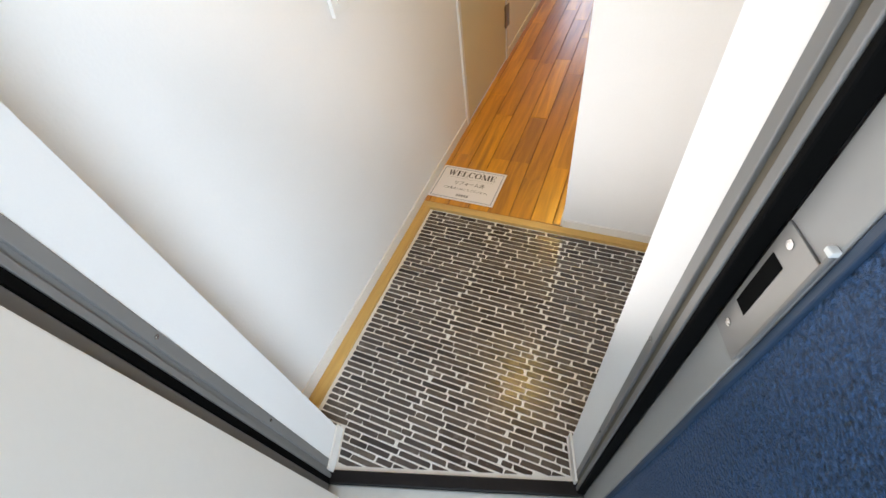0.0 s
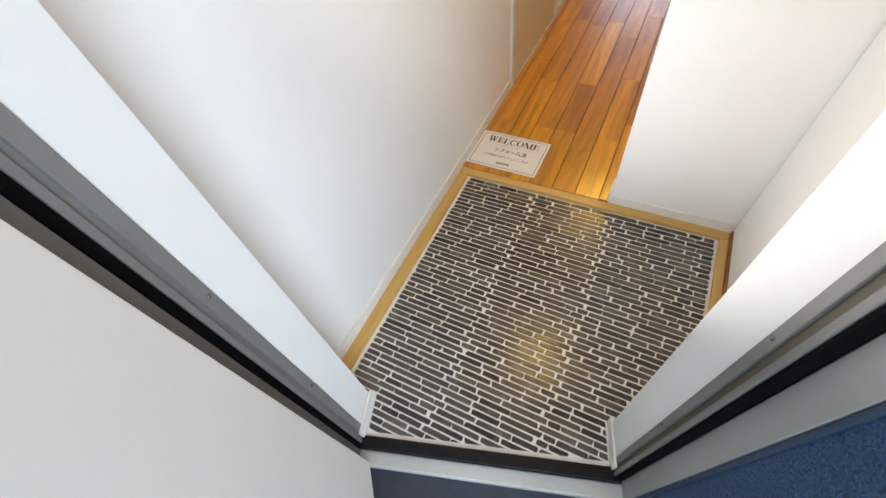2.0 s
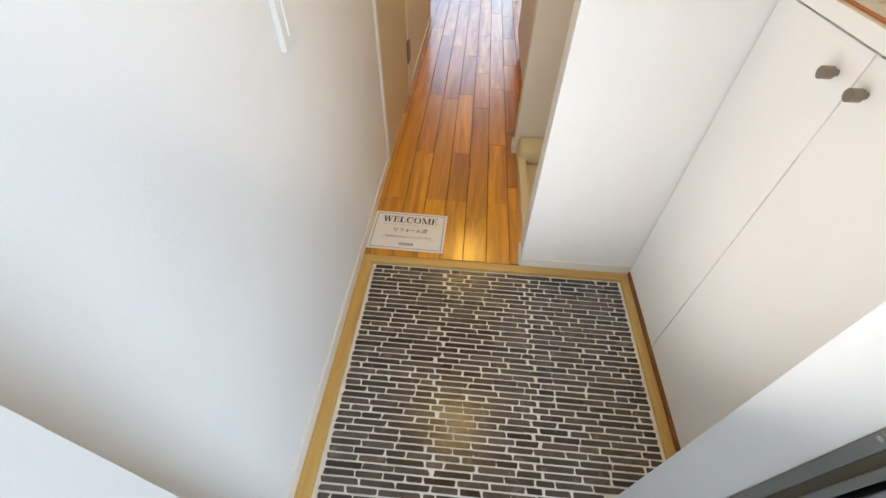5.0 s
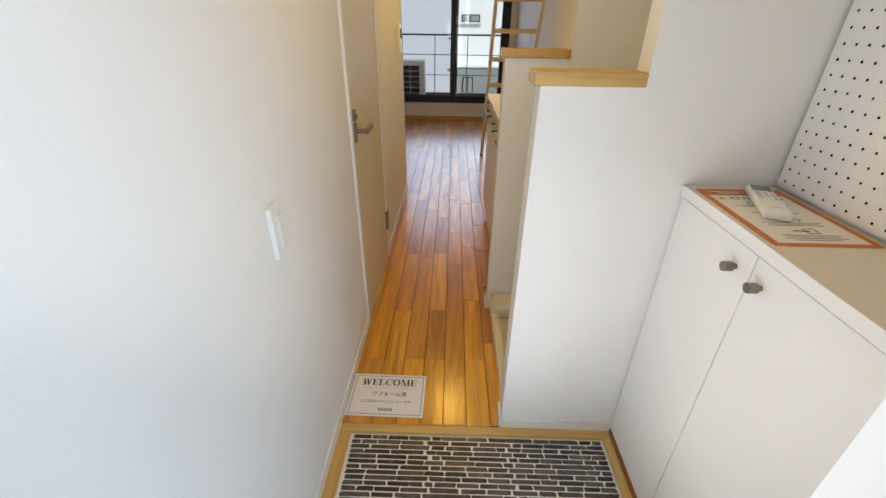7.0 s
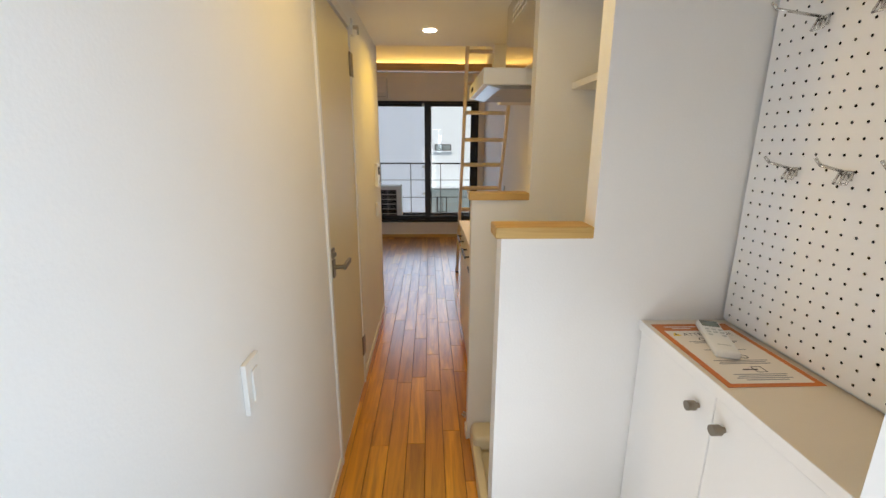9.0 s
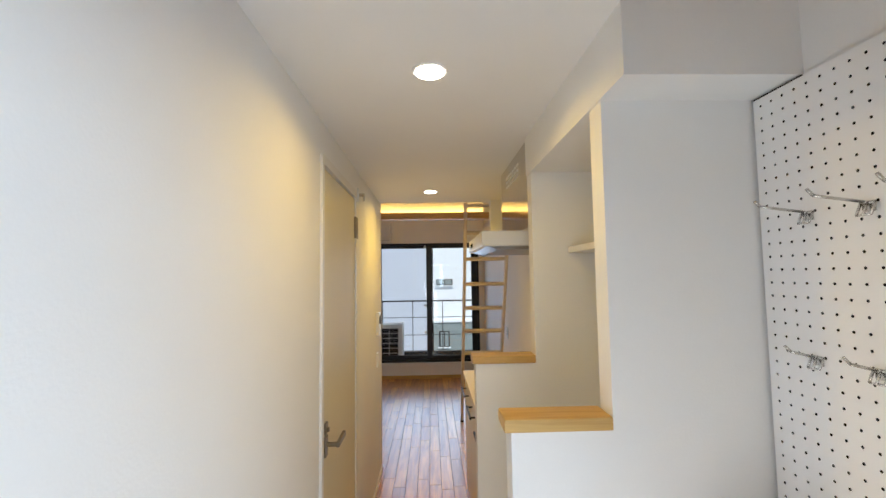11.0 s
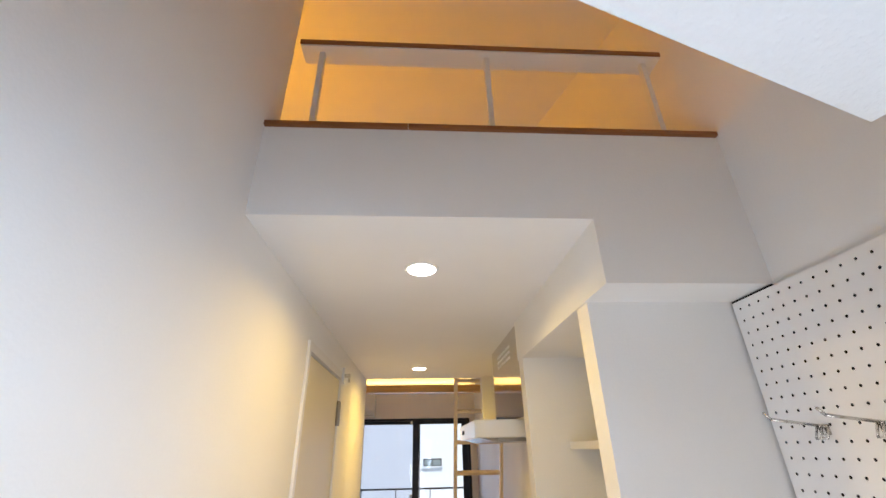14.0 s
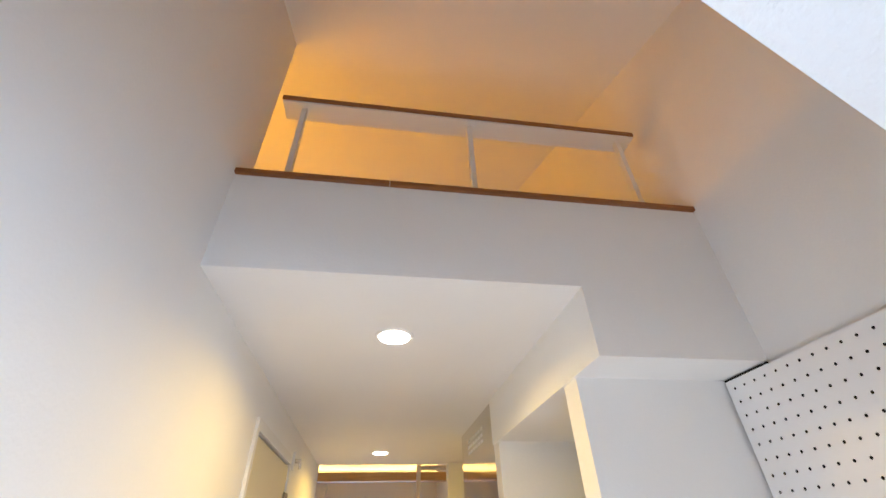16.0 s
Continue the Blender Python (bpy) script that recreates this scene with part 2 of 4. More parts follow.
def box(bm, x0, y0, z0, x1, y1, z1, bevel=0.0, m=None):
    r = bmesh.ops.create_cube(bm, size=1.0)
    vs = r["verts"]
    bmesh.ops.transform(bm, matrix=Matrix.LocRotScale(((x0 + x1) / 2, (y0 + y1) / 2, (z0 + z1) / 2), None, (abs(x1 - x0), abs(y1 - y0), abs(z1 - z0))), verts=vs)
    if bevel:
        es = list({e for v in vs for e in v.link_edges})
        out = bmesh.ops.bevel(bm, geom=es, offset=bevel, segments=2, affect="EDGES", profile=0.5)
        vs = list({v for f in out["faces"] for v in f.verts} | {v for v in vs if v.is_valid})
    if m is not None:
        bmesh.ops.transform(bm, matrix=m, verts=vs)
    return vs


def rod(bm, a, b, r, n=10, r2=None):
    a, b = Vector(a), Vector(b)
    d = b - a
    out = bmesh.ops.create_cone(bm, cap_ends=True, segments=n, radius1=r, radius2=r if r2 is None else r2, depth=d.length)
    bmesh.ops.transform(bm, matrix=Matrix.Translation((a + b) / 2) @ d.to_track_quat("Z", "Y").to_matrix().to_4x4(), verts=out["verts"])
    return out["verts"]


def prism(bm, outline, lo, hi, axis):
    """An outline in the two other axes, drawn out along axis from lo to hi."""
    def at(p, v):
        c = list(p)
        c.insert(axis, v)
        return bm.verts.new(c)
    a = [at(p, lo) for p in outline]
    b = [at(p, hi) for p in outline]
    bm.faces.new(a)
    bm.faces.new(b)
    for i in range(len(a)):
        j = (i + 1) % len(a)
        bm.faces.new((a[i], a[j], b[j], b[i]))
    bmesh.ops.recalc_face_normals(bm, faces=bm.faces[:])


def mesh_of(name, bm, material, smooth=False):
    bmesh.ops.recalc_face_normals(bm, faces=bm.faces[:])
    me = bpy.data.meshes.new(name)
    bm.to_mesh(me)
    bm.free()
    me.materials.append(material)
    if smooth:
        me.polygons.foreach_set("use_smooth", [True] * len(me.polygons))
    return me


def part(name, bm, material, parent, label="", smooth=False):
    ob = new(name, mesh_of(name, bm, material, smooth))
    ob.parent = parent
    return tagged(ob, label)


def boxes(*rows, bevel=0.0):
    bm = bmesh.new()
    for r in rows:
        box(bm, *r, bevel=bevel)
    return bm


def thing(name, label, category, m=None, group="", kind=""):
    ob = new(name)
    ob.empty_display_size = 0.05
    if m is not None:
        ob.matrix_world = m
    return tagged(ob, label, category, group, kind)


def structure(name, bm, material, label, category, m=None):
    ob = new(name, mesh_of(name, bm, material))
    if m is not None:
        ob.matrix_world = m
    return tagged(ob, label, category, kind="structure")


def writing(name, text, size, material, parent, m, width=0.0, bold=0.0):
    """Flat lettering in the built-in font, as a mesh; width stretches it to a given length."""
    cu = bpy.data.curves.new(name, "FONT")
    cu.body = text
    cu.size = size
    cu.align_x = "CENTER"
    cu.resolution_u = 2
    cu.space_character = 1.0 + bold * 90
    tmp = bpy.data.objects.new(name, cu)
    scene.collection.objects.link(tmp)
    bpy.context.view_layer.update()
    me = bpy.data.meshes.new_from_object(tmp.evaluated_get(bpy.context.evaluated_depsgraph_get()))
    bpy.data.objects.remove(tmp)
    if bold:
        bm = bmesh.new()
        for k in (-1, 0, 1):
            layer = me.copy()
            layer.transform(Matrix.Translation((k * bold, 0, k * 0.00004)))
            bm.from_mesh(layer)
            bpy.data.meshes.remove(layer)
        bm.to_mesh(me)
        bm.free()
    me.materials.clear()
    me.materials.append(material)
    xs = [v.co.x for v in me.vertices]
    if width and xs and max(xs) > min(xs):
        k = width / (max(xs) - min(xs))
        me.transform(Matrix.Diagonal((k, 1, 1, 1)))
    ob = new(name, me)
    ob.parent = parent
    ob.matrix_local = m
    return ob

# ---- the shell ----


def slope(y):
    return 3.20 + 0.41 * min(y, 1.35)


bm = bmesh.new()
prism(bm, [(-1.02, -0.06), (-1.02, slope(-1.02) + 0.02), (-0.05, slope(-0.05) + 0.02), (-0.05, -0.06)], -0.10, 0.0, 0)
box(bm, -0.10, -0.05, -0.06, 0.0, 0.585, 2.150)
box(bm, -0.10, 1.245, -0.06, 0.0, 2.45, 2.150)
box(bm, -0.10, 0.585, 1.985, 0.0, 1.245, 2.150)
structure("wall_left", bm, WALL, "white papered hall wall with a cream door in it", "wall")

bm = bmesh.new()
prism(bm, [(-0.80, -0.06), (-0.80, slope(-0.8) + 0.02), (1.35, slope(1.35) + 0.02), (5.50, slope(1.35) + 0.02), (5.50, -0.06)], 1.232, 1.33, 0)
structure("wall_right", bm, WALL, "white papered long side wall", "wall")

bm = bmesh.new()
prism(bm, [(-1.35, slope(-1.35)), (1.35, slope(1.35)), (5.5, slope(1.35)), (5.5, slope(1.35) + 0.1), (1.35, slope(1.35) + 0.1), (-1.35, slope(-1.35) + 0.1)], -1.4, 1.33, 0)
structure("ceiling_high", bm, CEIL, "white sloping ceiling over the loft and entrance", "ceiling")

# loft floor slab: hall ceiling below, fascia towards the entrance
bm = bmesh.new()
box(bm, 0.0, -0.136, 2.150, 0.833, -0.05, 2.416)
box(bm, 0.833, -0.136, 1.982, 1.232, -0.05, 2.416)
box(bm, 0.0, -0.05, 2.150, 0.833, 2.373, 2.416)
box(bm, 0.833, -0.05, 1.982, 1.232, 0.79, 2.416)
box(bm, 0.833, 0.79, 2.150, 1.232, 2.373, 2.416)
box(bm, -1.3, -0.05, 2.150, 0.0, 2.45, 2.416)
structure("ceiling_hall", bm, CEIL, "low white hall ceiling under the loft", "ceiling")

structure("wall_room_left", boxes((-1.4, -0.15, -0.06, -1.3, 5.5, 3.78)), WALL, "white papered room side wall", "wall")
structure("wall_bath_front", boxes((-1.3, 2.35, -0.06, -0.1, 2.45, 2.150)), WALL, "white papered wall at the end of the hall", "wall")
structure("wall_loft_back", boxes((-1.3, -0.15, 2.0, -0.1, -0.05, 3.3)), WALL, "white loft wall over the entrance", "wall")

# window wall with its opening
WX0, WX1, WZ0, WZ1, WY = -0.43, 1.15, 0.235, 2.05, 5.38
structure("wall_window", boxes((-1.3, WY, -0.06, WX0, WY + 0.12, 3.78), (WX1, WY, -0.06, 1.232, WY + 0.12, 3.78), (WX0, WY, -0.06, WX1, WY + 0.12, WZ0),
                               (WX0, WY, WZ1, WX1, WY + 0.12, 3.78)), WALL, "white papered wall round the balcony window", "wall")

# partitions of the laundry niche
for k, (y0, y1, top) in enumerate(((0.0, 0.072, 1.183), (0.72, 0.79, 1.19))):
    structure("partition_%d" % (k + 1), boxes((0.595 if k == 0 else 0.59, y0, -0.012, 0.838, y1, top), (0.838, y0, -0.012, 1.232, y1, 1.982 if k == 0 else 2.150)),
              WALL, "white stepped partition wall beside the laundry niche", "wall")
    cap = new("partition_ledge", mesh_of("wall_cap", boxes((0.578 if k == 0 else 0.576, y0 - 0.008, top + 0.001, 0.836, y1 + 0.012, top + 0.032), bevel=0.003), PINEX))
    tagged(cap, "light pine cap board on the low partition wall", "wall cap", "wall caps")

# oblique entrance wall (local: x along the door, y inwards)
DW, DH = 0.656, 1.882
structure("wall_entrance", boxes((-0.40, 0.028, -0.06, -0.001, 0.114, 2.86), (DW + 0.001, 0.0255, -0.06, 1.25, 0.109, 2.95)),
          JAMB, "white painted entrance wall and door reveal", "wall", DOOR)
structure("wall_lintel", boxes((-0.001, 0.0, DH, DW + 0.001, 0.12, 2.86)), PLASTER, "white rough plastered lintel over the entrance door", "wall", DOOR)
structure("wall_outside", boxes((-0.9, -0.050, -0.3, -0.06, -0.002, 2.9), (DW + 0.068, -0.320, -0.3, 2.4, -0.002, 2.9), (-0.06, -0.070, DH + 0.068, DW + 0.068, -0.002, 2.9), (DW + 0.023, -0.320, -0.3, DW + 0.068, -0.0714, DH + 0.068)),
          BLUE, "blue rough sprayed outside wall beside the entrance", "wall", DOOR)

# skirtings
bm = bmesh.new()
for row in ((0.0005, -1.0, -0.006, 0.007, 0.552, 0.045), (0.0005, 1.285, 0.0, 0.007, 2.45, 0.045), (0.597, -0.007, 0.0, 0.99, -0.0005, 0.035),
            (0.588, -0.004, 0.0, 0.5945, 0.072, 0.045), (0.583, 0.715, 0.0, 0.5895, 0.79, 0.045)):
    box(bm, *row)
structure("baseboard", bm, BASE, "slim white skirting along the hall walls", "skirting")
structure("baseboard_window", boxes((WX0 - 0.9, WY - 0.008, 0.0, 1.23, WY - 0.0005, 0.05)), PINEX, "light wood skirting under the window", "skirting")

# ---- loft edge ----
ledge = thing("loft_ledge", "brown-stained wooden ledge board on the loft edge", "ledge")
for x0, x1 in ((0.0, 0.3745), (0.3755, 1.231)):
    part("board", boxes((x0, -0.146, 2.4165, x1, 0.06, 2.431), bevel=0.0016), BROWNX, ledge)
rail = thing("loft_railing", "low white loft railing with a brown wooden handrail", "railing")
part("handrail", boxes((0.036, -0.106, 2.779, 1.180, -0.030, 2.796), bevel=0.002), BROWNX, rail, "brown-stained wooden handrail")
part("rail_bar", boxes((0.038, -0.102, 2.772, 1.178, -0.034, 2.7785), bevel=0.001), PLASTICW, rail, "white flat steel bar under the handrail")
for x in (0.100, 0.616, 1.130):
    part("post", boxes((x - 0.008, -0.082, 2.437, x + 0.008, -0.062, 2.7715), bevel=0.001), PLASTICW, rail, "white square steel post")

# ---- entrance door set ----
fr = thing("door_frame", "grey painted steel entrance door frame with rubber seals", "door frame", DOOR, kind="structure")
for u, s, n_in, n_gr, n_out in ((0.0, -1, 0.0275, 0.008, -0.012), (DW, 1, 0.025, 0.010, -0.012)):
    def fbox(a, b, n0, n1, z0=-0.02, z1=DH):
        lo, hi = sorted((u + s * a, u + s * b))
        return (lo, n0, z0, hi, n1, z1)
    part("inner_stop", boxes(fbox(-0.001, 0.030, n_gr, n_in), bevel=0.0012), STEEL, fr)
    part("groove_seal", boxes(fbox(0.0035, 0.030, -0.0018, n_gr - 0.0002)), TAUPE if s > 0 else STEEL, fr, "recessed groove gasket")
    part("outer_stop", boxes(fbox(-0.001, 0.030, n_out, -0.002), bevel=0.0012), STEEL, fr)
    if s > 0:
        part("rubber_seal", boxes(fbox(0.0005, 0.018, -0.0188, -0.0123), bevel=0.002), BLACK, fr, "black rubber door seal")
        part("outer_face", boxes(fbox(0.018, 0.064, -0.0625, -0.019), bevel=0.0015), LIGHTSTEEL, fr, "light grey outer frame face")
    else:
        part("rubber_seal", boxes(fbox(0.0005, 0.014, -0.0255, -0.0123), bevel=0.002), BLACK, fr, "black rubber door seal")
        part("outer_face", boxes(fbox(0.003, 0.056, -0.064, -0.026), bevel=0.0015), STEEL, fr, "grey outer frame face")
    for z in (0.392, 0.755, 1.13, 1.52):
        bm = bmesh.new()
        rod(bm, (u - s * 0.0026, 0.0185, z), (u - s * 0.0011, 0.0185, z), 0.0034, 12)
        rod(bm, (u - s * 0.0034, 0.0185, z), (u - s * 0.0026, 0.0185, z), 0.0015, 8)
        part("screw", bm, CHROME, fr, "small pan-head screw")
part("head_stop", boxes((0.002, -0.016, DH - 0.001, DW - 0.002, 0.001, DH + 0.045), bevel=0.002), STEEL, fr)
part("head_face", boxes((-0.02, -0.076, DH + 0.02, DW + 0.02, -0.0165, DH + 0.066), bevel=0.002), LIGHTSTEEL, fr)
SU = DW + 0.018
strike = part("strike_plate", boxes((SU - 0.0022, -0.0600, 0.868, SU - 0.0002, -0.0215, 1.000), bevel=0.0006), PLATE, fr, "stainless lock strike plate")
# no hole is cut: a black patch paints the opening's shade
part("latch_hole_shade", boxes((SU - 0.0027, -0.0415, 0.911, SU - 0.0023, -0.0270, 0.973)), BLACK, strike, "black patch for the shaded latch opening")
part("strike_lip", boxes((SU - 0.0040, -0.0636, 0.880, SU - 0.0004, -0.0603, 1.012), bevel=0.001), STEEL, strike, "dark grey strike lip")
part("tab", boxes((SU - 0.0060, -0.0640, 1.0125, SU - 0.0004, -0.0575, 1.0170), bevel=0.0008), PLASTICW, strike, "small white plastic tab")
for z in (0.888, 0.990):
    bm = bmesh.new()
    rod(bm, (SU - 0.0032, -0.0345, z), (SU - 0.0023, -0.0345, z), 0.0036, 10)
    part("screw", bm, CHROME, strike, "countersunk screw head")
part("blue_edge_trim", boxes((DW + 0.0190, -0.0712, -0.05, DW + 0.0680, -0.0632, DH + 0.06), bevel=0.0015), BLUETRIM, fr, "smooth blue painted joint")

th = thing("threshold", "black and white door threshold over the corridor floor", "threshold", DOOR, kind="structure")
part("black_sill", boxes((-0.012, -0.023, -0.045, DW + 0.017, 0.009, -0.006), bevel=0.002), SILLBLACK, th, "black sill strip")
part("pale_sill", boxes((-0.04, -0.062, -0.10, DW + 0.06, -0.0235, -0.024), bevel=0.004), CONCRETE, th, "white stone sill step")

leaf_m = DOOR @ Matrix.Translation((0.033, -0.050, 0)) @ Matrix.Rotation(radians(-68), 4, "Z")
leaf = thing("entrance_door", "beige-grey steel entrance door standing open outwards", "door", leaf_m)
part("door_panel", boxes((0.004, -0.042, -0.012, 0.72, -0.002, DH - 0.005), bevel=0.002), LEAF, leaf)
for z in (0.25, 1.55):
    bm = bmesh.new()
    rod(bm, (-0.006, -0.036, z), (-0.006, -0.036, z + 0.11), 0.006, 12)
    part("hinge", bm, STEEL, leaf)
# jamb skirtings of the reveal
for u0, u1 in ((0.0006, 0.006), (DW - 0.006, DW - 0.0006)):
    structure("trim", boxes((u0, 0.002, -0.010, u1, 0.118, 0.035)), BASE, "slim cream skirting on the door reveal", "skirting", DOOR)

# unseen slab over the corridor, added to block the sun at the door
structure("unseen_sun_block", boxes((-3.0, -3.2, 2.905, 4.2, 0.0, 3.05)), CONCRETE, "unseen pale slab added to keep the sun off the entrance", "ceiling", DOOR)
# corridor and ground outside the entrance
structure("pavement", boxes((-3.0, -3.4, -0.30, 4.2, -0.063, -0.060), (-3.0, -0.063, -0.30, 4.2, 0.020, -0.104)), CORRIDOR, "dark grey access corridor floor", "floor", DOOR)
structure("parapet", boxes((-3.0, -1.75, -0.060, 4.2, -1.60, 1.05)), CONCRETE, "pale concrete corridor parapet", "parapet", DOOR)
structure("ground", boxes((-900, -900, -4.2, 900, 900, -4.0)), CONCRETE, "grey ground far below the flat", "ground")

# ---- entrance: shoe cabinet, pegboard ----
CX = 0.996
cab = thing("shoe_cabinet", "white low shoe cabinet with two doors under a cream top", "cabinet", Matrix.Translation((CX, 0, 0)))
part("body", boxes((0.021, -0.624, 0.0125, 0.231, -0.004, 0.895)), CABWHITE, cab)
# shade of the gap under the top, put in as a dark block
part("shadow_gap", boxes((0.024, -0.62, 0.8955, 0.228, -0.006, 0.9235)), SHADEFILL, cab, "dark block for the shade under the top")
part("plinth", boxes((-0.0055, -0.62, -0.0155, 0.225, -0.009, 0.0120)), BROWNX, cab, "brown plinth board")
for y0, y1, ky in ((-0.3140, -0.006, -0.270), (-0.624, -0.3182, -0.352)):
    d = part("door", boxes((0.0, y0, 0.014, 0.0195, y1, 0.918), bevel=0.0012), CABWHITE, cab)
    bm = bmesh.new()
    rod(bm, (-0.0005, ky, 0.868), (-0.010, ky, 0.868), 0.006, 12)
    rod(bm, (-0.0095, ky, 0.868), (-0.028, ky, 0.868), 0.0108, 20)
    part("knob", bm, NICKEL, d, "round satin nickel knob")
top = part("top", boxes((-0.004, -0.63, 0.924, 0.234, -0.001, 0.950), bevel=0.0015), CABTOP, cab, "cream top board")
part("top_edge", boxes((-0.0065, -0.63, 0.9235, -0.0042, -0.001, 0.9505), bevel=0.0005), CABWHITE, cab, "white front edging")

# pegboard with round holes
PITCH, PR, PX = 0.0306, 0.0031, 1.219
ny, nz = 19, 33
ye, oz = -0.0157, 0.9597
oy, z0, z1 = ye - ny * PITCH, oz, oz + nz * PITCH
verts, faces, known = [], [], {}


def peg_vert(y, z):
    key = (round(y, 5), round(z, 5))
    if key not in known:
        known[key] = len(verts)
        verts.append((PX, y, z))
    return known[key]


SQ = [(1, 0), (1, 1), (0, 1), (-1, 1), (-1, 0), (-1, -1), (0, -1), (1, -1)]
for j in range(ny):
    for k in range(nz):
        cy, cz = oy + (j + 0.5) * PITCH, oz + (k + 0.5) * PITCH
        outer = [peg_vert(cy + sy * PITCH / 2, cz + sz * PITCH / 2) for sy, sz in SQ]
        inner = [peg_vert(cy + PR * math.cos(i * math.pi / 4), cz + PR * math.sin(i * math.pi / 4)) for i in range(8)]
        for i in range(8):
            i2 = (i + 1) % 8
            faces.append((outer[i], outer[i2], inner[i2], inner[i]))
peg = thing("pegboard", "white perforated pegboard on the wall over the cabinet", "pegboard")
me = bpy.data.meshes.new("board")
me.from_pydata(verts, [], faces)
me.materials.append(CABWHITE)
holes = bmesh.new()
for j in range(ny):
    for k in range(nz):
        rod(holes, (PX + 0.0003, oy + (j + 0.5) * PITCH, oz + (k + 0.5) * PITCH), (PX + 0.0049, oy + (j + 0.5) * PITCH, oz + (k + 0.5) * PITCH), PR + 0.0001, 8)
bmesh.ops.delete(holes, geom=[f for f in holes.faces if f.normal.x < -0.9 and f.calc_center_median().x < PX + 0.001], context="FACES")
ob = new("board", me)
ob.parent = peg
part("board_edge", boxes((PX, ye, z0, PX + 0.005, -0.009, 1.974), (PX, oy, z1, PX + 0.005, ye, 1.974), (PX, oy - 0.006, z0, PX + 0.005, oy, 1.974)), CABWHITE, peg)
# shade in and behind the holes and round the board, as dark parts
tagged(part("peg_hole", holes, SHADEFILL, peg, "round peg holes with shade as dark colour"), kind="stuff")
part("shade_backing", boxes((PX + 0.0052, oy, z0, PX + 0.0065, ye - 0.004, z1 - 0.002)), SHADEFILL, peg, "dark sheet for the shade behind the holes")
part("edge_shade", boxes((PX + 0.0075, -0.012, z0, 1.2315, -0.0012, 1.9735), (PX + 0.0075, -0.135, 1.9738, 1.2315, -0.0012, 1.9815)), SHADEFILL, peg, "dark strips for the shade round the board")
# battens coloured dark too, as if in shade behind the board
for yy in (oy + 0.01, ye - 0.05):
    part("batten", boxes((PX + 0.007, yy, z0, 1.2315, yy + 0.03, z1 - 0.02)), SHADEFILL, peg)


def hook(y, z, length):
    h = thing("peg_hook", "bent chrome wire hook in the white pegboard", "hook", Matrix.Translation((PX, y, z)), "pegboard hooks")
    bm = bmesh.new()
    path = [(-0.004, 0, 0.004), (-0.012, 0, 0.006), (-length + 0.012, 0, 0.018), (-length, 0, 0.030)]
    for a, b in zip(path, path[1:]):
        rod(bm, a, b, 0.0029, 8)
    part("prong", bm, CHROME, h, smooth=True)
    bm = bmesh.new()
    ring = [(-0.004, -0.013, 0.004), (-0.004, 0.013, 0.004), (-0.014, 0.013, -0.018), (-0.014, -0.013, -0.018)]
    for a, b in zip(ring, ring[1:] + ring[:1]):
        rod(bm, a, b, 0.0023, 8)
    rod(bm, (-0.006, 0, 0.004), (-0.016, 0, -0.020), 0.0023, 8)
    part("bracket", bm, CHROME, h, smooth=True)
    part("back_plate", boxes((-0.0035, -0.012, -0.012, -0.0005, 0.012, 0.008), bevel=0.001), CHROME, h)
    return h


for y, z, reach in ((-0.139, 1.367, 0.072), (-0.262, 1.367, 0.072), (-0.382, 1.367, 0.072), (-0.139, 1.672, 0.118), (-0.262, 1.672, 0.118), (-0.382, 1.672, 0.118)):
    hook(y, z, reach)

# notice sheet and remote control on the cabinet
TZ = 0.9508
note = thing("notice_sheet", "orange-bordered printed notice sheet lying on the cabinet", "notice", Matrix.Translation((1.106, -0.182, TZ)))
part("sheet", boxes((-0.102, -0.150, 0.0, 0.102, 0.150, 0.0006)), ORANGE, note)
part("print_area", boxes((-0.088, -0.138, 0.0007, 0.088, 0.108, 0.0009)), PAPERC, note, "cream print area")
for x0, x1, y in ((-0.075, 0.01, 0.132), (-0.06, -0.01, 0.122)):
    part("text_line", boxes((x0, y - 0.002, 0.0007, x1, y + 0.002, 0.0009)), PAPERC, note)
writing("heading", "ATTENTION!!", 0.021, INK, note, Matrix.Translation((0.012, 0.080, 0.0012)), 0.125)
bm = bmesh.new()
prism(bm, [(-0.080, 0.079), (-0.058, 0.079), (-0.069, 0.098)], 0.0010, 0.0012, 2)
warn = part("warning_triangle", bm, YELLOW, note, "yellow warning triangle")
part("warning_mark", boxes((-0.0702, 0.0835, 0.0013, -0.0678, 0.0915, 0.0014)), INK, warn)
for row, (y, w) in enumerate(((0.046, 0.06), (0.040, 0.05), (0.004, 0.05), (-0.046, 0.062), (-0.053, 0.052), (-0.060, 0.058), (-0.104, 0.058), (-0.111, 0.052), (-0.118, 0.06), (-0.125, 0.045))):
    part("text_line", boxes((-w, y - 0.0014, 0.0010, w, y + 0.0014, 0.0012)), INKG, note)
for cx, cy, s in ((-0.02, 0.058, 0.008), (0.02, -0.030, 0.009)):
    bm = bmesh.new()
    bmesh.ops.create_circle(bm, cap_ends=False, segments=16, radius=s)
    inner = bmesh.ops.create_circle(bm, cap_ends=False, segments=16, radius=s * 0.7)
    bmesh.ops.bridge_loops(bm, edges=bm.edges[:])
    bmesh.ops.translate(bm, verts=bm.verts[:], vec=(cx, cy, 0.0012))
    part("pictogram", bm, INK, note)
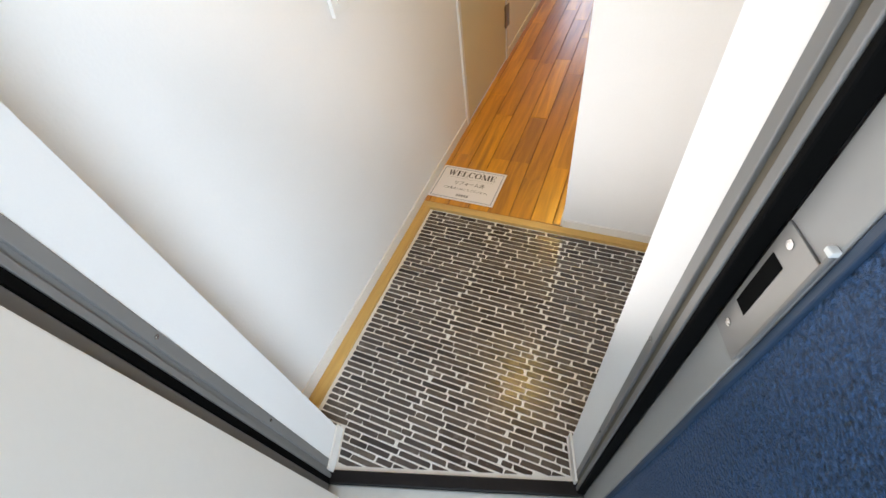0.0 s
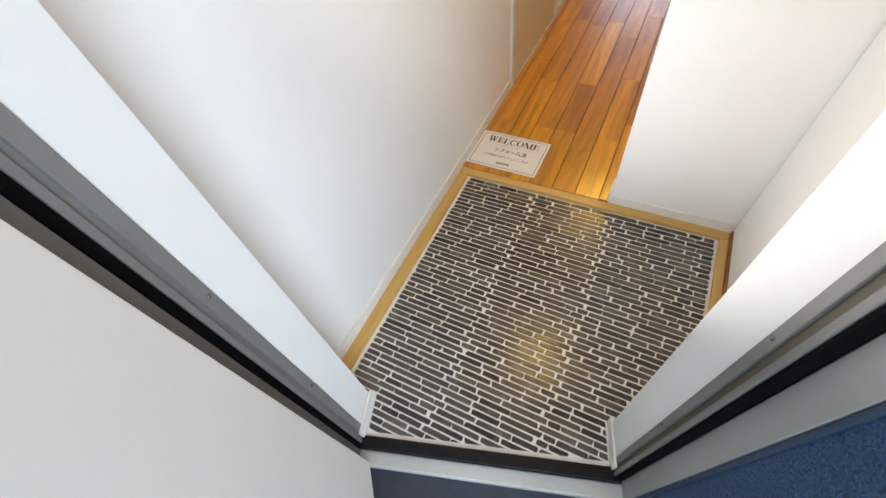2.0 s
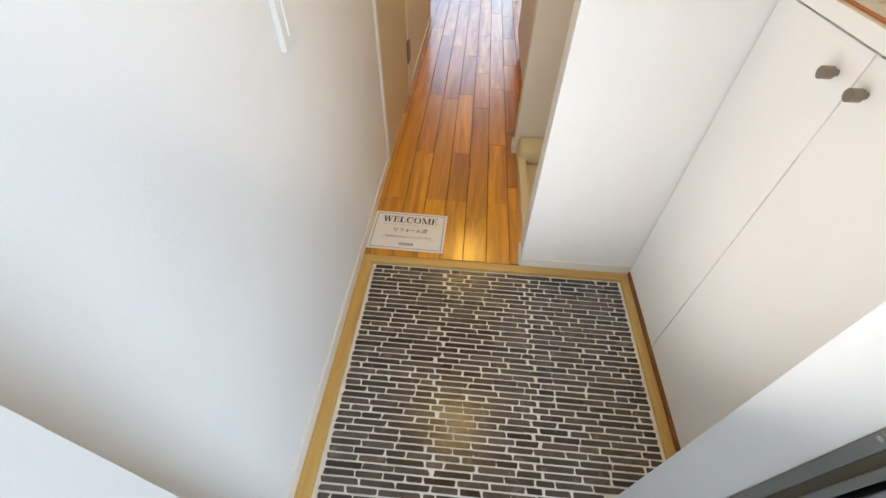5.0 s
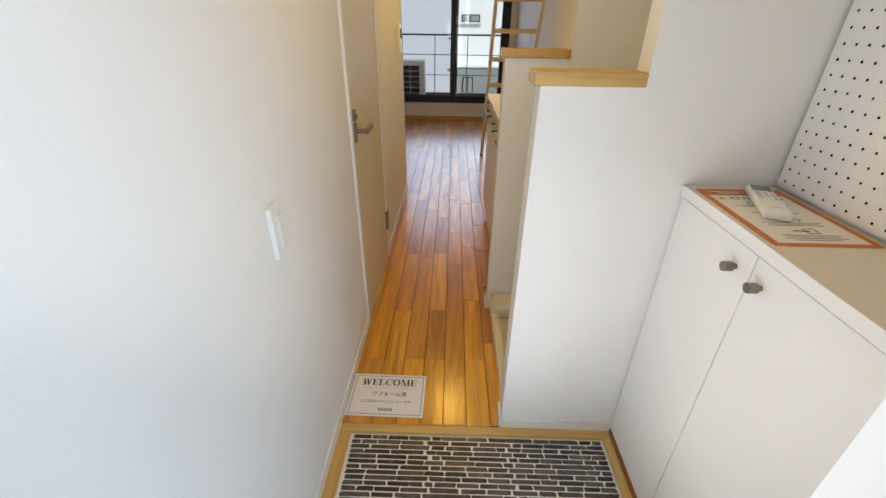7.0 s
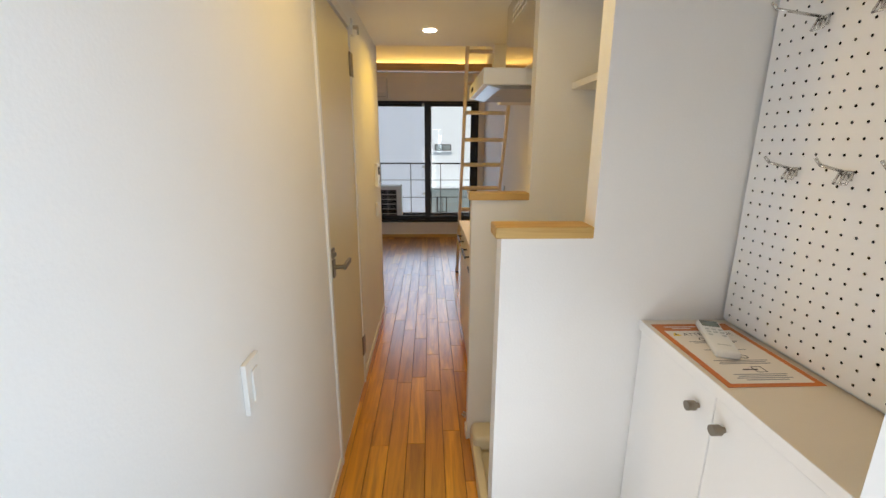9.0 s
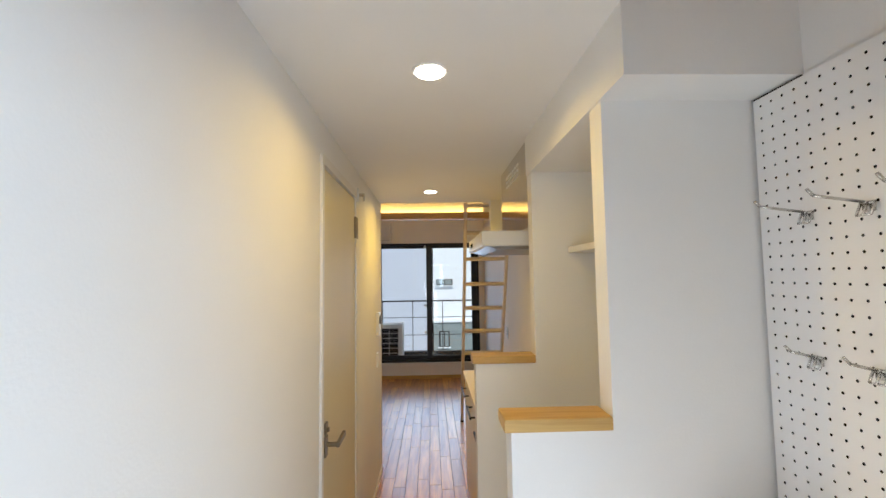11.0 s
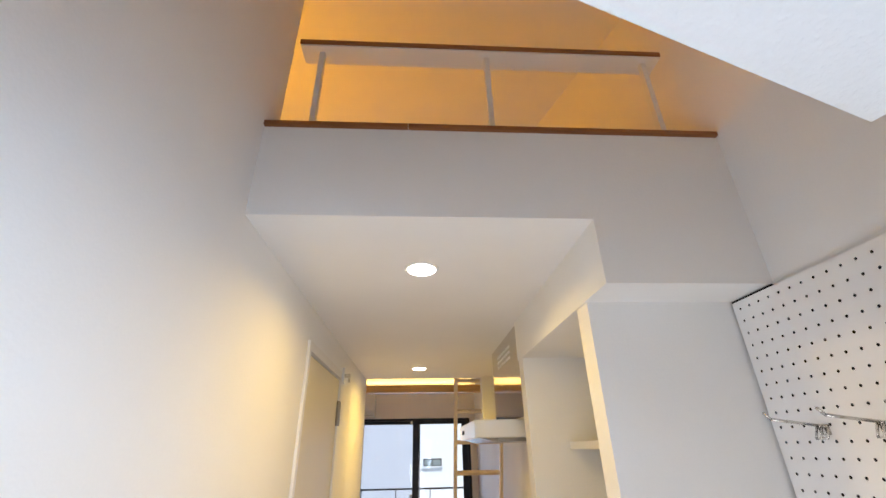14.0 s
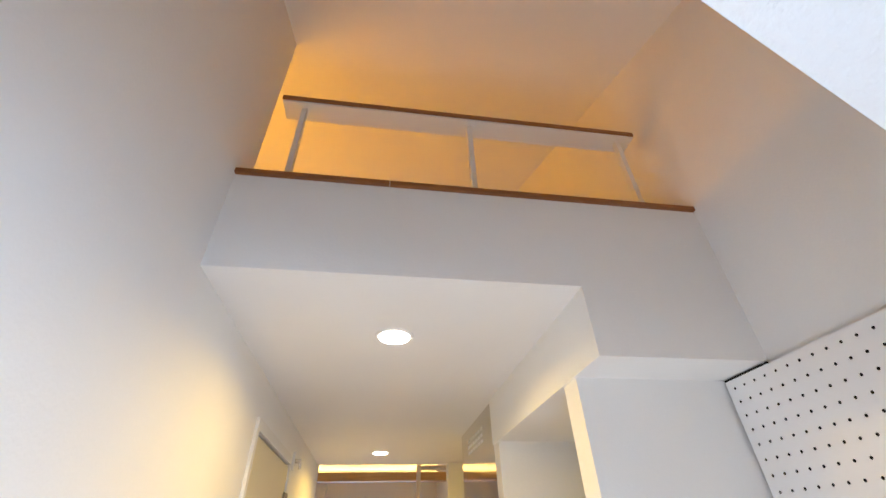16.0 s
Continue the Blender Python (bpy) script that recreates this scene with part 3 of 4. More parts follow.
part("pictogram", boxes((0.0, -0.096, 0.0010, 0.002, -0.074, 0.0012), (0.022, -0.096, 0.0010, 0.024, -0.074, 0.0012), (0.002, -0.0965, 0.0010, 0.022, -0.0945, 0.0012),
                        (0.002, -0.0755, 0.0010, 0.022, -0.0735, 0.0012), (-0.024, -0.087, 0.0010, 0.010, -0.083, 0.0012)), INK, note)

rm = Matrix.Translation((1.112, -0.136, TZ + 0.001)) @ Matrix.Rotation(radians(-20), 4, "Z")
remote = thing("remote_control", "white air conditioner remote lying on the notice", "remote control", rm)
bm = bmesh.new()
box(bm, -0.026, -0.092, 0.0, 0.026, 0.092, 0.019, bevel=0.006)
part("body", bm, PLASTICW, remote, smooth=True)
part("display", boxes((-0.020, 0.048, 0.0191, 0.020, 0.084, 0.0200), bevel=0.0003), LCD, remote, "grey-green display")
for i in range(3):
    for j in range(3):
        if (i, j) == (1, 2):
            continue
        part("button", boxes((-0.019 + 0.0145 * i, 0.026 - 0.017 * j, 0.0191, -0.0095 + 0.0145 * i, 0.032 - 0.017 * j, 0.0205), bevel=0.0005), PLASTICG, remote)
part("text_line", boxes((-0.014, -0.06, 0.0191, 0.014, -0.055, 0.0193)), PLASTICG, remote)

# ---- entrance floor ----
EN = DOOR.to_3x3() @ Vector((0, 1, 0))


def entry_n(x, y):
    """Distance inwards from the outer face of the entrance wall."""
    return (Vector((x, y, 0)) - DOOR.translation).dot(EN)


def entry_u(x, y):
    return (Vector((x, y, 0)) - DOOR.translation).dot(DOOR.to_3x3() @ Vector((1, 0, 0)))


bm = bmesh.new()
edge = [DOOR @ Vector((u, 0.0095, 0)) for u in (-0.2, 1.15)]
prism(bm, [(edge[0].x, edge[0].y), (edge[1].x, edge[1].y), (1.23, 0.0), (0.0, 0.0)], -0.06, -0.0155, 2)
entry_floor = structure("floor_entrance", bm, GROUT, "dark stone strip mosaic with white grout on the entrance floor", "floor")
tr = thing("floor_trim", "light pine edging round the stone entrance floor", "trim", kind="structure")
part("edging", boxes((0.0075, -1.0, -0.0155, 0.047, -0.040, 0.0), bevel=0.002), PINE, tr)
part("edging", boxes((0.0075, -0.0395, -0.0155, 0.9895, -0.0075, 0.001), bevel=0.002), PINEX, tr)
part("edging", boxes((0.962, -0.68, -0.0155, 0.9895, -0.040, 0.0), bevel=0.002), PINE, tr)

# ---- hall door in the left wall ----
hd = thing("door_1", "cream flush hall door, closed, with a satin lever handle", "door", kind="structure")
for row in ((-0.1, 0.5575, 0.0, 0.010, 0.5845, 2.022), (-0.1, 1.2455, 0.0, 0.010, 1.272, 2.022), (-0.1, 0.5847, 1.986, 0.010, 1.2453, 2.022)):
    part("casing", boxes(row, bevel=0.0015), BASE, hd, "white door casing")
dl = part("door_leaf", boxes((-0.034, 0.588, 0.008, 0.003, 1.242, 1.975), bevel=0.001), CREAM, hd)
# dark sheet behind the leaf gives the gap its shade by colour
part("shadow_gap", boxes((-0.06, 0.585, 0.0, -0.036, 1.245, 1.985)), SHADEFILL, hd)
plate = part("handle_plate", boxes((0.0035, 0.606, 0.880, 0.012, 0.640, 0.956), (0.0035, 0.606, 0.963, 0.012, 0.640, 1.005), bevel=0.002), NICKEL, dl, "satin nickel handle plate")
bm = bmesh.new()
rod(bm, (0.012, 0.622, 0.925), (0.056, 0.622, 0.925), 0.009, 12)
box(bm, 0.046, 0.614, 0.914, 0.060, 0.735, 0.936, bevel=0.004)
part("lever", bm, NICKEL, dl, "satin nickel lever")
bm = bmesh.new()
rod(bm, (0.012, 0.622, 0.98), (0.020, 0.622, 0.98), 0.009, 14)
part("thumb_turn", bm, NICKEL, dl)
for z in (1.76, 0.19):
    part("hinge", boxes((0.0105, 1.247, z, 0.014, 1.285, z + 0.115), (0.0035, 1.222, z, 0.012, 1.2465, z + 0.115), bevel=0.001), NICKEL, hd, "satin nickel hinge")
part("occupancy_tab", boxes((0.0035, 0.612, 1.865, 0.006, 0.630, 1.895), bevel=0.001), CREAM, dl)
lt = thing("door_stop_latch", "small ivory and chrome latch on the wall beside the door", "latch", Matrix.Translation((0, 1.345, 2.015)))
part("base", boxes((0.0005, -0.018, -0.04, 0.012, 0.018, 0.04), bevel=0.003), PLASTICW, lt)
bm = bmesh.new()
rod(bm, (0.012, 0, 0.0), (0.040, 0, 0.0), 0.010, 12)
rod(bm, (0.036, 0, 0.0), (0.036, 0, -0.035), 0.006, 10)
part("arm", bm, CHROME, lt)


def switch_plate(name, y0, y1, z0, z1, label, rockers):
    s = thing(name, label, "light switch", Matrix.Translation((0, (y0 + y1) / 2, (z0 + z1) / 2)), "wall plates")
    w, h = (y1 - y0) / 2, (z1 - z0) / 2
    part("plate", boxes((0.0005, -w, -h, 0.0125, w, h), bevel=0.002), PLASTICW, s)
    for r in range(rockers):
        a, b = -h * 0.62 + r * (h * 1.24 / rockers), -h * 0.62 + (r + 1) * (h * 1.24 / rockers) - 0.001
        part("rocker", boxes((0.0127, -w * 0.42, a, 0.0175, w * 0.42, b), bevel=0.0015), PLASTICW, s)
    return s


switch_plate("light_switch", -0.240, -0.168, 0.838, 0.960, "white wide rocker light switch on the papered wall", 1)
switch_plate("light_switch", 2.115, 2.185, 0.885, 0.985, "white light switch at the hall end", 2)
ic = thing("intercom", "white wall intercom with a small dark display", "intercom", Matrix.Translation((0, 2.15, 1.20)))
part("body", boxes((0.0005, -0.05, -0.085, 0.025, 0.05, 0.085), bevel=0.004), PLASTICW, ic)
part("display", boxes((0.0252, -0.035, 0.0, 0.027, 0.035, 0.06), bevel=0.0005), BLACK, ic)
part("button", boxes((0.0252, -0.012, -0.06, 0.029, 0.012, -0.04), bevel=0.001), PLASTICG, ic)

# ---- welcome sheet ----


def serif_word(name, word, height, width, material, parent, m):
    """A word in bold serif capitals: thick and thin strokes with slab feet, laid flat."""
    bm = bmesh.new()

    def quad(*pts):
        bm.faces.new([bm.verts.new((x, y, 0.0)) for x, y in pts])

    def bar(x0, y0, x1, y1):
        quad((x0, y0), (x1, y0), (x1, y1), (x0, y1))

    def slant(xb, xt, w):
        quad((xb, 0.0), (xb + w, 0.0), (xt + w, 1.0), (xt, 1.0))

    def bowl(x, a0, a1):
        steps = 26
        for i in range(steps):
            t0, t1 = (a0 + (a1 - a0) * (i + k) / steps for k in (0, 1))
            quad(*[(x + 0.46 + rx * math.cos(t), 0.5 + ry * math.sin(t)) for rx, ry, t in ((0.45, 0.51, t0), (0.45, 0.51, t1), (0.25, 0.45, t1), (0.25, 0.45, t0))])

    x = 0.0
    for ch in word:
        if ch == "W":
            for k in (0.0, 0.44):
                slant(x + 0.28 + k, x + 0.06 + k, 0.19)
                slant(x + 0.36 + k, x + 0.55 + k, 0.07)
            for k in (0.0, 0.42, 0.90):
                bar(x + k, 0.94, x + k + 0.32, 1.0)
            adv = 1.26
        elif ch in "EL":
            bar(x + 0.08, 0.0, x + 0.28, 1.0)
            bar(x, 0.0, x + 0.72, 0.06)
            bar(x + 0.66, 0.0, x + 0.72, 0.30)
            bar(x, 0.94, x + (0.68 if ch == "E" else 0.40), 1.0)
            if ch == "E":
                bar(x + 0.62, 0.72, x + 0.68, 1.0)
                bar(x + 0.28, 0.47, x + 0.50, 0.53)
                bar(x + 0.46, 0.36, x + 0.52, 0.64)
            adv = 0.80
        elif ch in "CO":
            bowl(x, *((0.0, 2 * math.pi) if ch == "O" else (0.75, 5.5)))
            if ch == "C":
                bar(x + 0.74, 0.66, x + 0.80, 1.0)
            adv = 0.98 if ch == "O" else 0.90
        else:
            bar(x + 0.10, 0.0, x + 0.17, 1.0)
            slant(x + 0.48, x + 0.10, 0.20)
            slant(x + 0.54, x + 0.88, 0.07)
            bar(x + 0.84, 0.0, x + 1.04, 1.0)
            for a, b, c in ((0.0, 0.28, 0.0), (0.74, 1.14, 0.0), (0.0, 0.26, 0.94), (0.86, 1.14, 0.94)):
                bar(x + a, c, x + b, c + 0.06)
            adv = 1.20
        x += adv
    bmesh.ops.transform(bm, matrix=Matrix.Diagonal((width / x, height, 1, 1)) @ Matrix.Translation((-x / 2, 0, 0)), verts=bm.verts[:])
    for f in bm.faces:
        if f.normal.z < 0:
            f.normal_flip()
    me = bpy.data.meshes.new(name)
    bm.to_mesh(me)
    bm.free()
    me.materials.append(material)
    ob = new(name, me)
    ob.parent = parent
    ob.matrix_local = m
    return ob


wm = Matrix.Translation((0.1575, 0.1275, 0.0025)) @ Matrix.Rotation(radians(-0.8), 4, "Z")
wel = thing("welcome_sheet", "white WELCOME notice sheet lying on the wooden floor", "notice", wm)
part("sheet", boxes((-0.1485, -0.105, 0.0, 0.1485, 0.105, 0.0008)), PAPER, wel)
W, Hh, B = 0.139, 0.096, 0.003
part("printed_border", boxes((-W, -Hh, 0.0009, W, -Hh + B, 0.0011), (-W, Hh - B, 0.0009, W, Hh, 0.0011), (-W, -Hh + B, 0.0009, -W + B, Hh - B, 0.0011), (W - B, -Hh + B, 0.0009, W, Hh - B, 0.0011)), INKB, wel, "grey-blue printed border")
serif_word("heading", "WELCOME", 0.034, 0.225, INK, wel, Matrix.Translation((0.0, 0.046, 0.0012)))
part("rule", boxes((-0.11, 0.0335, 0.0010, 0.11, 0.0345, 0.0012)), INKG, wel)
writing("line_two", "リフォーム済", 0.026, INK, wel, Matrix.Translation((0.006, -0.006, 0.0012)), 0.135, 0.0005)
writing("line_three", "ご内覧ありがとうございます。", 0.015, INK, wel, Matrix.Translation((0.006, -0.040, 0.0012)), 0.200)
for i in range(5):
    part("logo_bar", boxes((-0.026 + i * 0.0115, -0.080, 0.0010, -0.0175 + i * 0.0115, -0.066, 0.0012)), INKG, wel)

# ---- laundry niche ----
pan = thing("laundry_pan", "ivory plastic washing machine pan on the floor", "laundry pan")
part("tray", boxes((0.612, 0.085, 0.001, 1.225, 0.712, 0.03)), PAN, pan)
part("rim", boxes((0.603, 0.078, 0.001, 0.640, 0.715, 0.062), (1.19, 0.078, 0.001, 1.228, 0.715, 0.062), (0.640, 0.078, 0.001, 1.19, 0.115, 0.062), (0.640, 0.68, 0.001, 1.19, 0.715, 0.062), bevel=0.006), PAN, pan)
bm = bmesh.new()
box(bm, 0.606, 0.585, 0.031, 0.76, 0.712, 0.105, bevel=0.018)
part("corner_block", bm, PAN, pan, smooth=True)
tagged(new("niche_shelf", mesh_of("niche_shelf", boxes((0.985, 0.075, 1.640, 1.231, 0.717, 1.665), bevel=0.001), BASE)), "white board shelf high in the laundry niche", "shelf")
st = thing("door_stopper", "small chrome and white door stop on the floor", "door stop", Matrix.Translation((0.590, 0.895, 0.0)))
bm = bmesh.new()
rod(bm, (0, 0, 0.001), (0, 0, 0.012), 0.014, 16)
rod(bm, (0, 0, 0.012), (0, 0, 0.024), 0.008, 12)
part("cap", bm, CHROME, st)

# ---- kitchen ----
KY0, KY1 = 0.795, 2.02
kc = thing("kitchen_cabinet", "ivory kitchen base cabinet with black bar handles", "cabinet", Matrix.Translation((0.645, KY0, 0)))
part("body", boxes((0.020, 0.0, 0.09, 0.585, KY1 - KY0, 0.84)), IVORY, kc)
part("plinth", boxes((0.04, 0.002, 0.001, 0.58, KY1 - KY0 - 0.002, 0.0895)), FLOORW, kc, "brown recessed plinth")
n = 3
w = (KY1 - KY0) / n
for i in range(n):
    d = part("door", boxes((0.0, i * w + 0.0015, 0.095, 0.0195, (i + 1) * w - 0.0015, 0.835), bevel=0.001), IVORY, kc)
    bm = bmesh.new()
    c = (i + 0.5) * w
    rod(bm, (-0.030, c - 0.11, 0.775), (-0.030, c + 0.11, 0.775), 0.006, 10)
    rod(bm, (-0.030, c - 0.09, 0.775), (-0.0005, c - 0.09, 0.775), 0.005, 8)
    rod(bm, (-0.030, c + 0.09, 0.775), (-0.0005, c + 0.09, 0.775), 0.005, 8)
    part("handle", bm, BLACKALU, d, "black bar handle")
tagged(new("worktop", mesh_of("worktop", boxes((0.632, KY0, 0.8405, 1.231, KY1 + 0.01, 0.868), bevel=0.002), CABTOP)), "cream laminate kitchen worktop", "worktop")
fa = thing("faucet", "chrome kitchen tap with a curved spout on the worktop", "faucet", Matrix.Translation((1.12, 1.78, 0.8685)))
bm = bmesh.new()
rod(bm, (0, 0, 0), (0, 0, 0.11), 0.018, 14)
part("column", bm, CHROME, fa, smooth=True)
bm = bmesh.new()
for a, b in zip(((0, 0, 0.11), (-0.05, 0, 0.16), (-0.13, 0, 0.165)), ((-0.05, 0, 0.16), (-0.13, 0, 0.165), (-0.16, 0, 0.14))):
    rod(bm, a, b, 0.011, 12)
part("spout", bm, CHROME, fa, smooth=True)
bm = bmesh.new()
rod(bm, (0, 0, 0.11), (-0.02, 0.05, 0.135), 0.007, 10)
part("lever", bm, CHROME, fa)

hood = thing("range_hood", "slim white range hood with a steel duct cover", "range hood")
part("canopy", boxes((0.655, 0.96, 1.690, 1.231, 1.62, 1.762), bevel=0.003), PLASTICW, hood)
part("control", boxes((0.6525, 1.40, 1.715, 0.6548, 1.50, 1.735), bevel=0.0005), BLACK, hood, "dark control strip")
bm = bmesh.new()
prism(bm, [(0.68, 1.689), (1.225, 1.689), (1.20, 1.674), (0.74, 1.674)], 0.98, 1.60, 1)
part("filter", bm, HOODSTEEL, hood, "steel grease filter")
duct = part("duct_cover", boxes((0.842, 0.792, 1.763, 0.848, 1.46, 2.1485)), MIRRORSTEEL, hood, "polished steel duct cover")
for i in range(6):
    for j in range(3):
        part("vent_slot", boxes((0.8405, 0.98 + i * 0.055, 2.03 + j * 0.026, 0.8418, 1.018 + i * 0.055, 2.042 + j * 0.026)), PLASTICW, duct)
tagged(new("duct_box", mesh_of("duct_box", boxes((0.895, 2.29, 1.745, 1.231, 2.372, 2.149)), WALL)), "cream boxed-in post under the loft edge", "boxing")
tagged(new("wall_shelf", mesh_of("wall_shelf", boxes((0.93, 1.66, 1.718, 1.231, 2.28, 1.736), bevel=0.001), IVORY)), "ivory board wall shelf beside the range hood", "shelf")
ou = thing("wall_outlet", "grey wall socket plate on the side wall", "socket", Matrix.Translation((1.2315, 3.49, 0.93)))
part("plate", boxes((-0.009, -0.036, -0.06, -0.0005, 0.036, 0.06), bevel=0.002), PLASTICG, ou)
part("socket", boxes((-0.011, -0.016, -0.03, -0.0092, 0.016, 0.03), bevel=0.0005), INKG, ou)

# ---- ladder ----
LF, LT = Vector((0, 3.52, 0.002)), Vector((0, 2.39, 2.62))
lad = thing("loft_ladder", "pale wooden loft ladder leaning on the loft edge", "ladder")
L = (LT - LF).length
ROT = Matrix.Translation(LF) @ Matrix.Rotation(math.atan2(LF.y - LT.y, LT.z), 4, "X")
for x in (0.722, 1.105):
    bm = bmesh.new()
    box(bm, x - 0.014, -0.028, 0.0, x + 0.014, 0.028, L, bevel=0.004, m=ROT)
    part("rail", bm, LADDERW, lad)
    bm = bmesh.new()
    box(bm, x - 0.016, -0.030, -0.006, x + 0.016, 0.030, 0.03, bevel=0.003, m=ROT)
    part("foot", bm, BLACK, lad, "dark rubber foot")
for i in range(10):
    s = 0.341 + i * 0.251
    bm = bmesh.new()
    box(bm, 0.735, -0.022, s - 0.011, 1.092, 0.022, s + 0.011, bevel=0.003, m=ROT)
    part("rung", bm, LADDERW, lad)

# ---- window ----
win = thing("window_1", "black aluminium sliding balcony window", "window", kind="structure")
y0, y1 = WY + 0.03, WY + 0.11
part("window_frame", boxes((WX0, y0, WZ0, WX0 + 0.035, y1, WZ1), (WX1 - 0.035, y0, WZ0, WX1, y1, WZ1), (WX0 + 0.035, y0, WZ0, WX1 - 0.035, y1, WZ0 + 0.04), (WX0 + 0.035, y0, WZ1 - 0.03, WX1 - 0.035, y1, WZ1), bevel=0.002), BLACKALU, win)
MX = 0.395
for a, b, yy, edge in ((WX0 + 0.036, MX + 0.05, WY + 0.082, 0.045), (MX - 0.055, WX1 - 0.036, WY + 0.045, 0.080)):
    z0, z1 = WZ0 + 0.041, WZ1 - 0.031
    sash = part("sash", boxes((a, yy - 0.013, z0, a + edge, yy + 0.013, z1), (b - edge, yy - 0.013, z0, b, yy + 0.013, z1), (a + edge, yy - 0.013, z0, b - edge, yy + 0.013, z0 + 0.06),
                              (a + edge, yy - 0.013, z1 - 0.045, b - edge, yy + 0.013, z1), bevel=0.002), BLACKALU, win)
    pane = part("pane", boxes((a + edge - 0.004, yy - 0.003, z0 + 0.056, b - edge + 0.004, yy + 0.003, z1 - 0.041)), GLASS, sash)
    pane.visible_shadow = False
part("window_sill", boxes((WX0, WY - 0.02, WZ0 - 0.018, WX1, WY + 0.03, WZ0 - 0.0005), bevel=0.002), PLASTICW, win, "white sill board")
# warm strip in a slim channel on the window wall, hidden by a timber tie beam across the room
lc = thing("led_strip", "slim channel with a warm glowing LED strip on the wall", "lamp")
part("channel", boxes((-1.299, WY - 0.045, 2.468, 1.231, WY - 0.0005, 2.474), (-1.299, WY - 0.045, 2.474, 1.231, WY - 0.042, 2.492)), PLASTICW, lc)
part("strip", boxes((-1.25, WY - 0.038, 2.4745, 1.2, WY - 0.030, 2.478)), LEDGLOW, lc, "glowing warm LED strip")
tagged(new("tie_beam", mesh_of("tie_beam", boxes((-1.299, 4.05, 2.245, 1.231, 4.15, 2.325), bevel=0.003), PINEX)), "light timber tie beam across the room", "beam")
ac = thing("air_conditioner", "white wall air conditioner over the window", "air conditioner", Matrix.Translation((-0.59, WY - 0.0005, 2.07)))
bm = bmesh.new()
prism(bm, [(0.0, 0.0), (-0.12, 0.0), (-0.21, 0.07), (-0.225, 0.14), (-0.215, 0.27), (0.0, 0.28)], -0.40, 0.40, 0)
part("body", bm, PLASTICW, ac)
part("louvre", boxes((-0.38, -0.19, 0.012, 0.38, -0.12, 0.020)), PLASTICG, ac)
# ---- balcony and distance ----
structure("balcony_floor", boxes((-1.4, WY + 0.121, -0.02, 1.6, WY + 1.05, 0.10)), CONCRETE, "grey balcony floor", "floor")
BR = WY + 0.98
br = thing("balcony_railing", "thin black metal balcony railing", "railing")
part("kerb", boxes((-1.4, BR - 0.05, 0.10, 1.6, BR + 0.05, 0.24)), BLACKALU, br, "dark kerb under the railing")
for z, r in ((1.107, 0.013), (0.82, 0.006), (0.515, 0.006)):
    bm = bmesh.new()
    rod(bm, (-1.4, BR, z), (1.6, BR, z), r, 10)
    part("rail", bm, BLACKALU, br)
for i in range(6):
    bm = bmesh.new()
    rod(bm, (-0.968 + i * 0.525, BR, 0.24), (-0.968 + i * 0.525, BR, 1.107), 0.007, 8)
    part("post", bm, BLACKALU, br)
oc = thing("outdoor_unit", "white outdoor air conditioner unit with a dark grille", "outdoor unit", Matrix.Translation((-0.40, WY + 0.50, 0.10)))
part("body", boxes((-0.40, 0.0, 0.05, 0.34, 0.28, 0.66), bevel=0.008), ACBODY, oc)
part("grille_back", boxes((-0.32, -0.004, 0.11, 0.27, -0.0005, 0.60)), BLACK, oc)
for i in range(7):
    part("grille_bar", boxes((-0.33, -0.012, 0.115 + i * 0.08, 0.28, -0.005, 0.122 + i * 0.08)), ACBODY, oc)
for i in range(5):
    part("grille_bar", boxes((-0.33 + i * 0.148, -0.017, 0.105, -0.323 + i * 0.148, -0.0125, 0.61)), ACBODY, oc)
for x in (-0.3, 0.25):
    part("foot", boxes((x - 0.03, 0.02, 0.0005, x + 0.03, 0.26, 0.0495)), BLACK, oc)
NY = WY + 4.2
sh = thing("neighbour_house", "pale grey ribbed house across the gap", "house")
part("wall", boxes((-9.0, NY, -4.0, 0.39, NY + 5, 9.0)), SIDING, sh)
for i in range(60):
    x = 0.36 - i * 0.075
    part("rib", boxes((x - 0.018, NY - 0.015, -4.0, x + 0.018, NY - 0.0005, 9.0)), SIDING, sh)
wb = thing("white_building", "white rendered building across the gap with small windows", "building")
part("wall", boxes((0.395, NY + 1.2, -4.0, 12.0, NY + 7, 10.0)), NEIGHBOUR, wb)
part("lower_wall", boxes((0.395, NY + 0.9, -4.0, 12.0, NY + 1.1995, 0.26)), TEAL, wb, "grey-green lower wall")
part("wall_coping", boxes((0.395, NY + 0.86, 0.2605, 12.0, NY + 1.1995, 0.31)), NEIGHBOUR, wb)


def far_window(x, z, w2, h2, y):
    wd = part("window", boxes((x, y - 0.05, z, x + w2, y - 0.0005, z + h2), bevel=0.008), BLACKALU, wb)
    for a, b in ((0.03, w2 / 2 - 0.012), (w2 / 2 + 0.012, w2 - 0.03)):
        part("pane", boxes((x + a, y - 0.058, z + 0.025, x + b, y - 0.0505, z + h2 - 0.025)), TEAL, wd)
    part("sill", boxes((x - 0.03, y - 0.08, z - 0.03, x + w2 + 0.03, y - 0.0005, z - 0.0005)), NEIGHBOUR, wd)


far_window(0.56, 1.27, 0.46, 0.17, NY + 1.2)
far_window(2.6, 1.27, 0.46, 0.17, NY + 1.2)
far_window(0.62, -0.40, 0.28, 0.43, NY + 0.9)
for z in (2.0, 1.09, 0.68):
    bm = bmesh.new()
    rod(bm, (0.325, WY + 0.066, z), (0.325, WY + 0.062, z), 0.022, 16)
    part("glass_marker", bm, PLASTICW, win, "round white sticker on the glass")

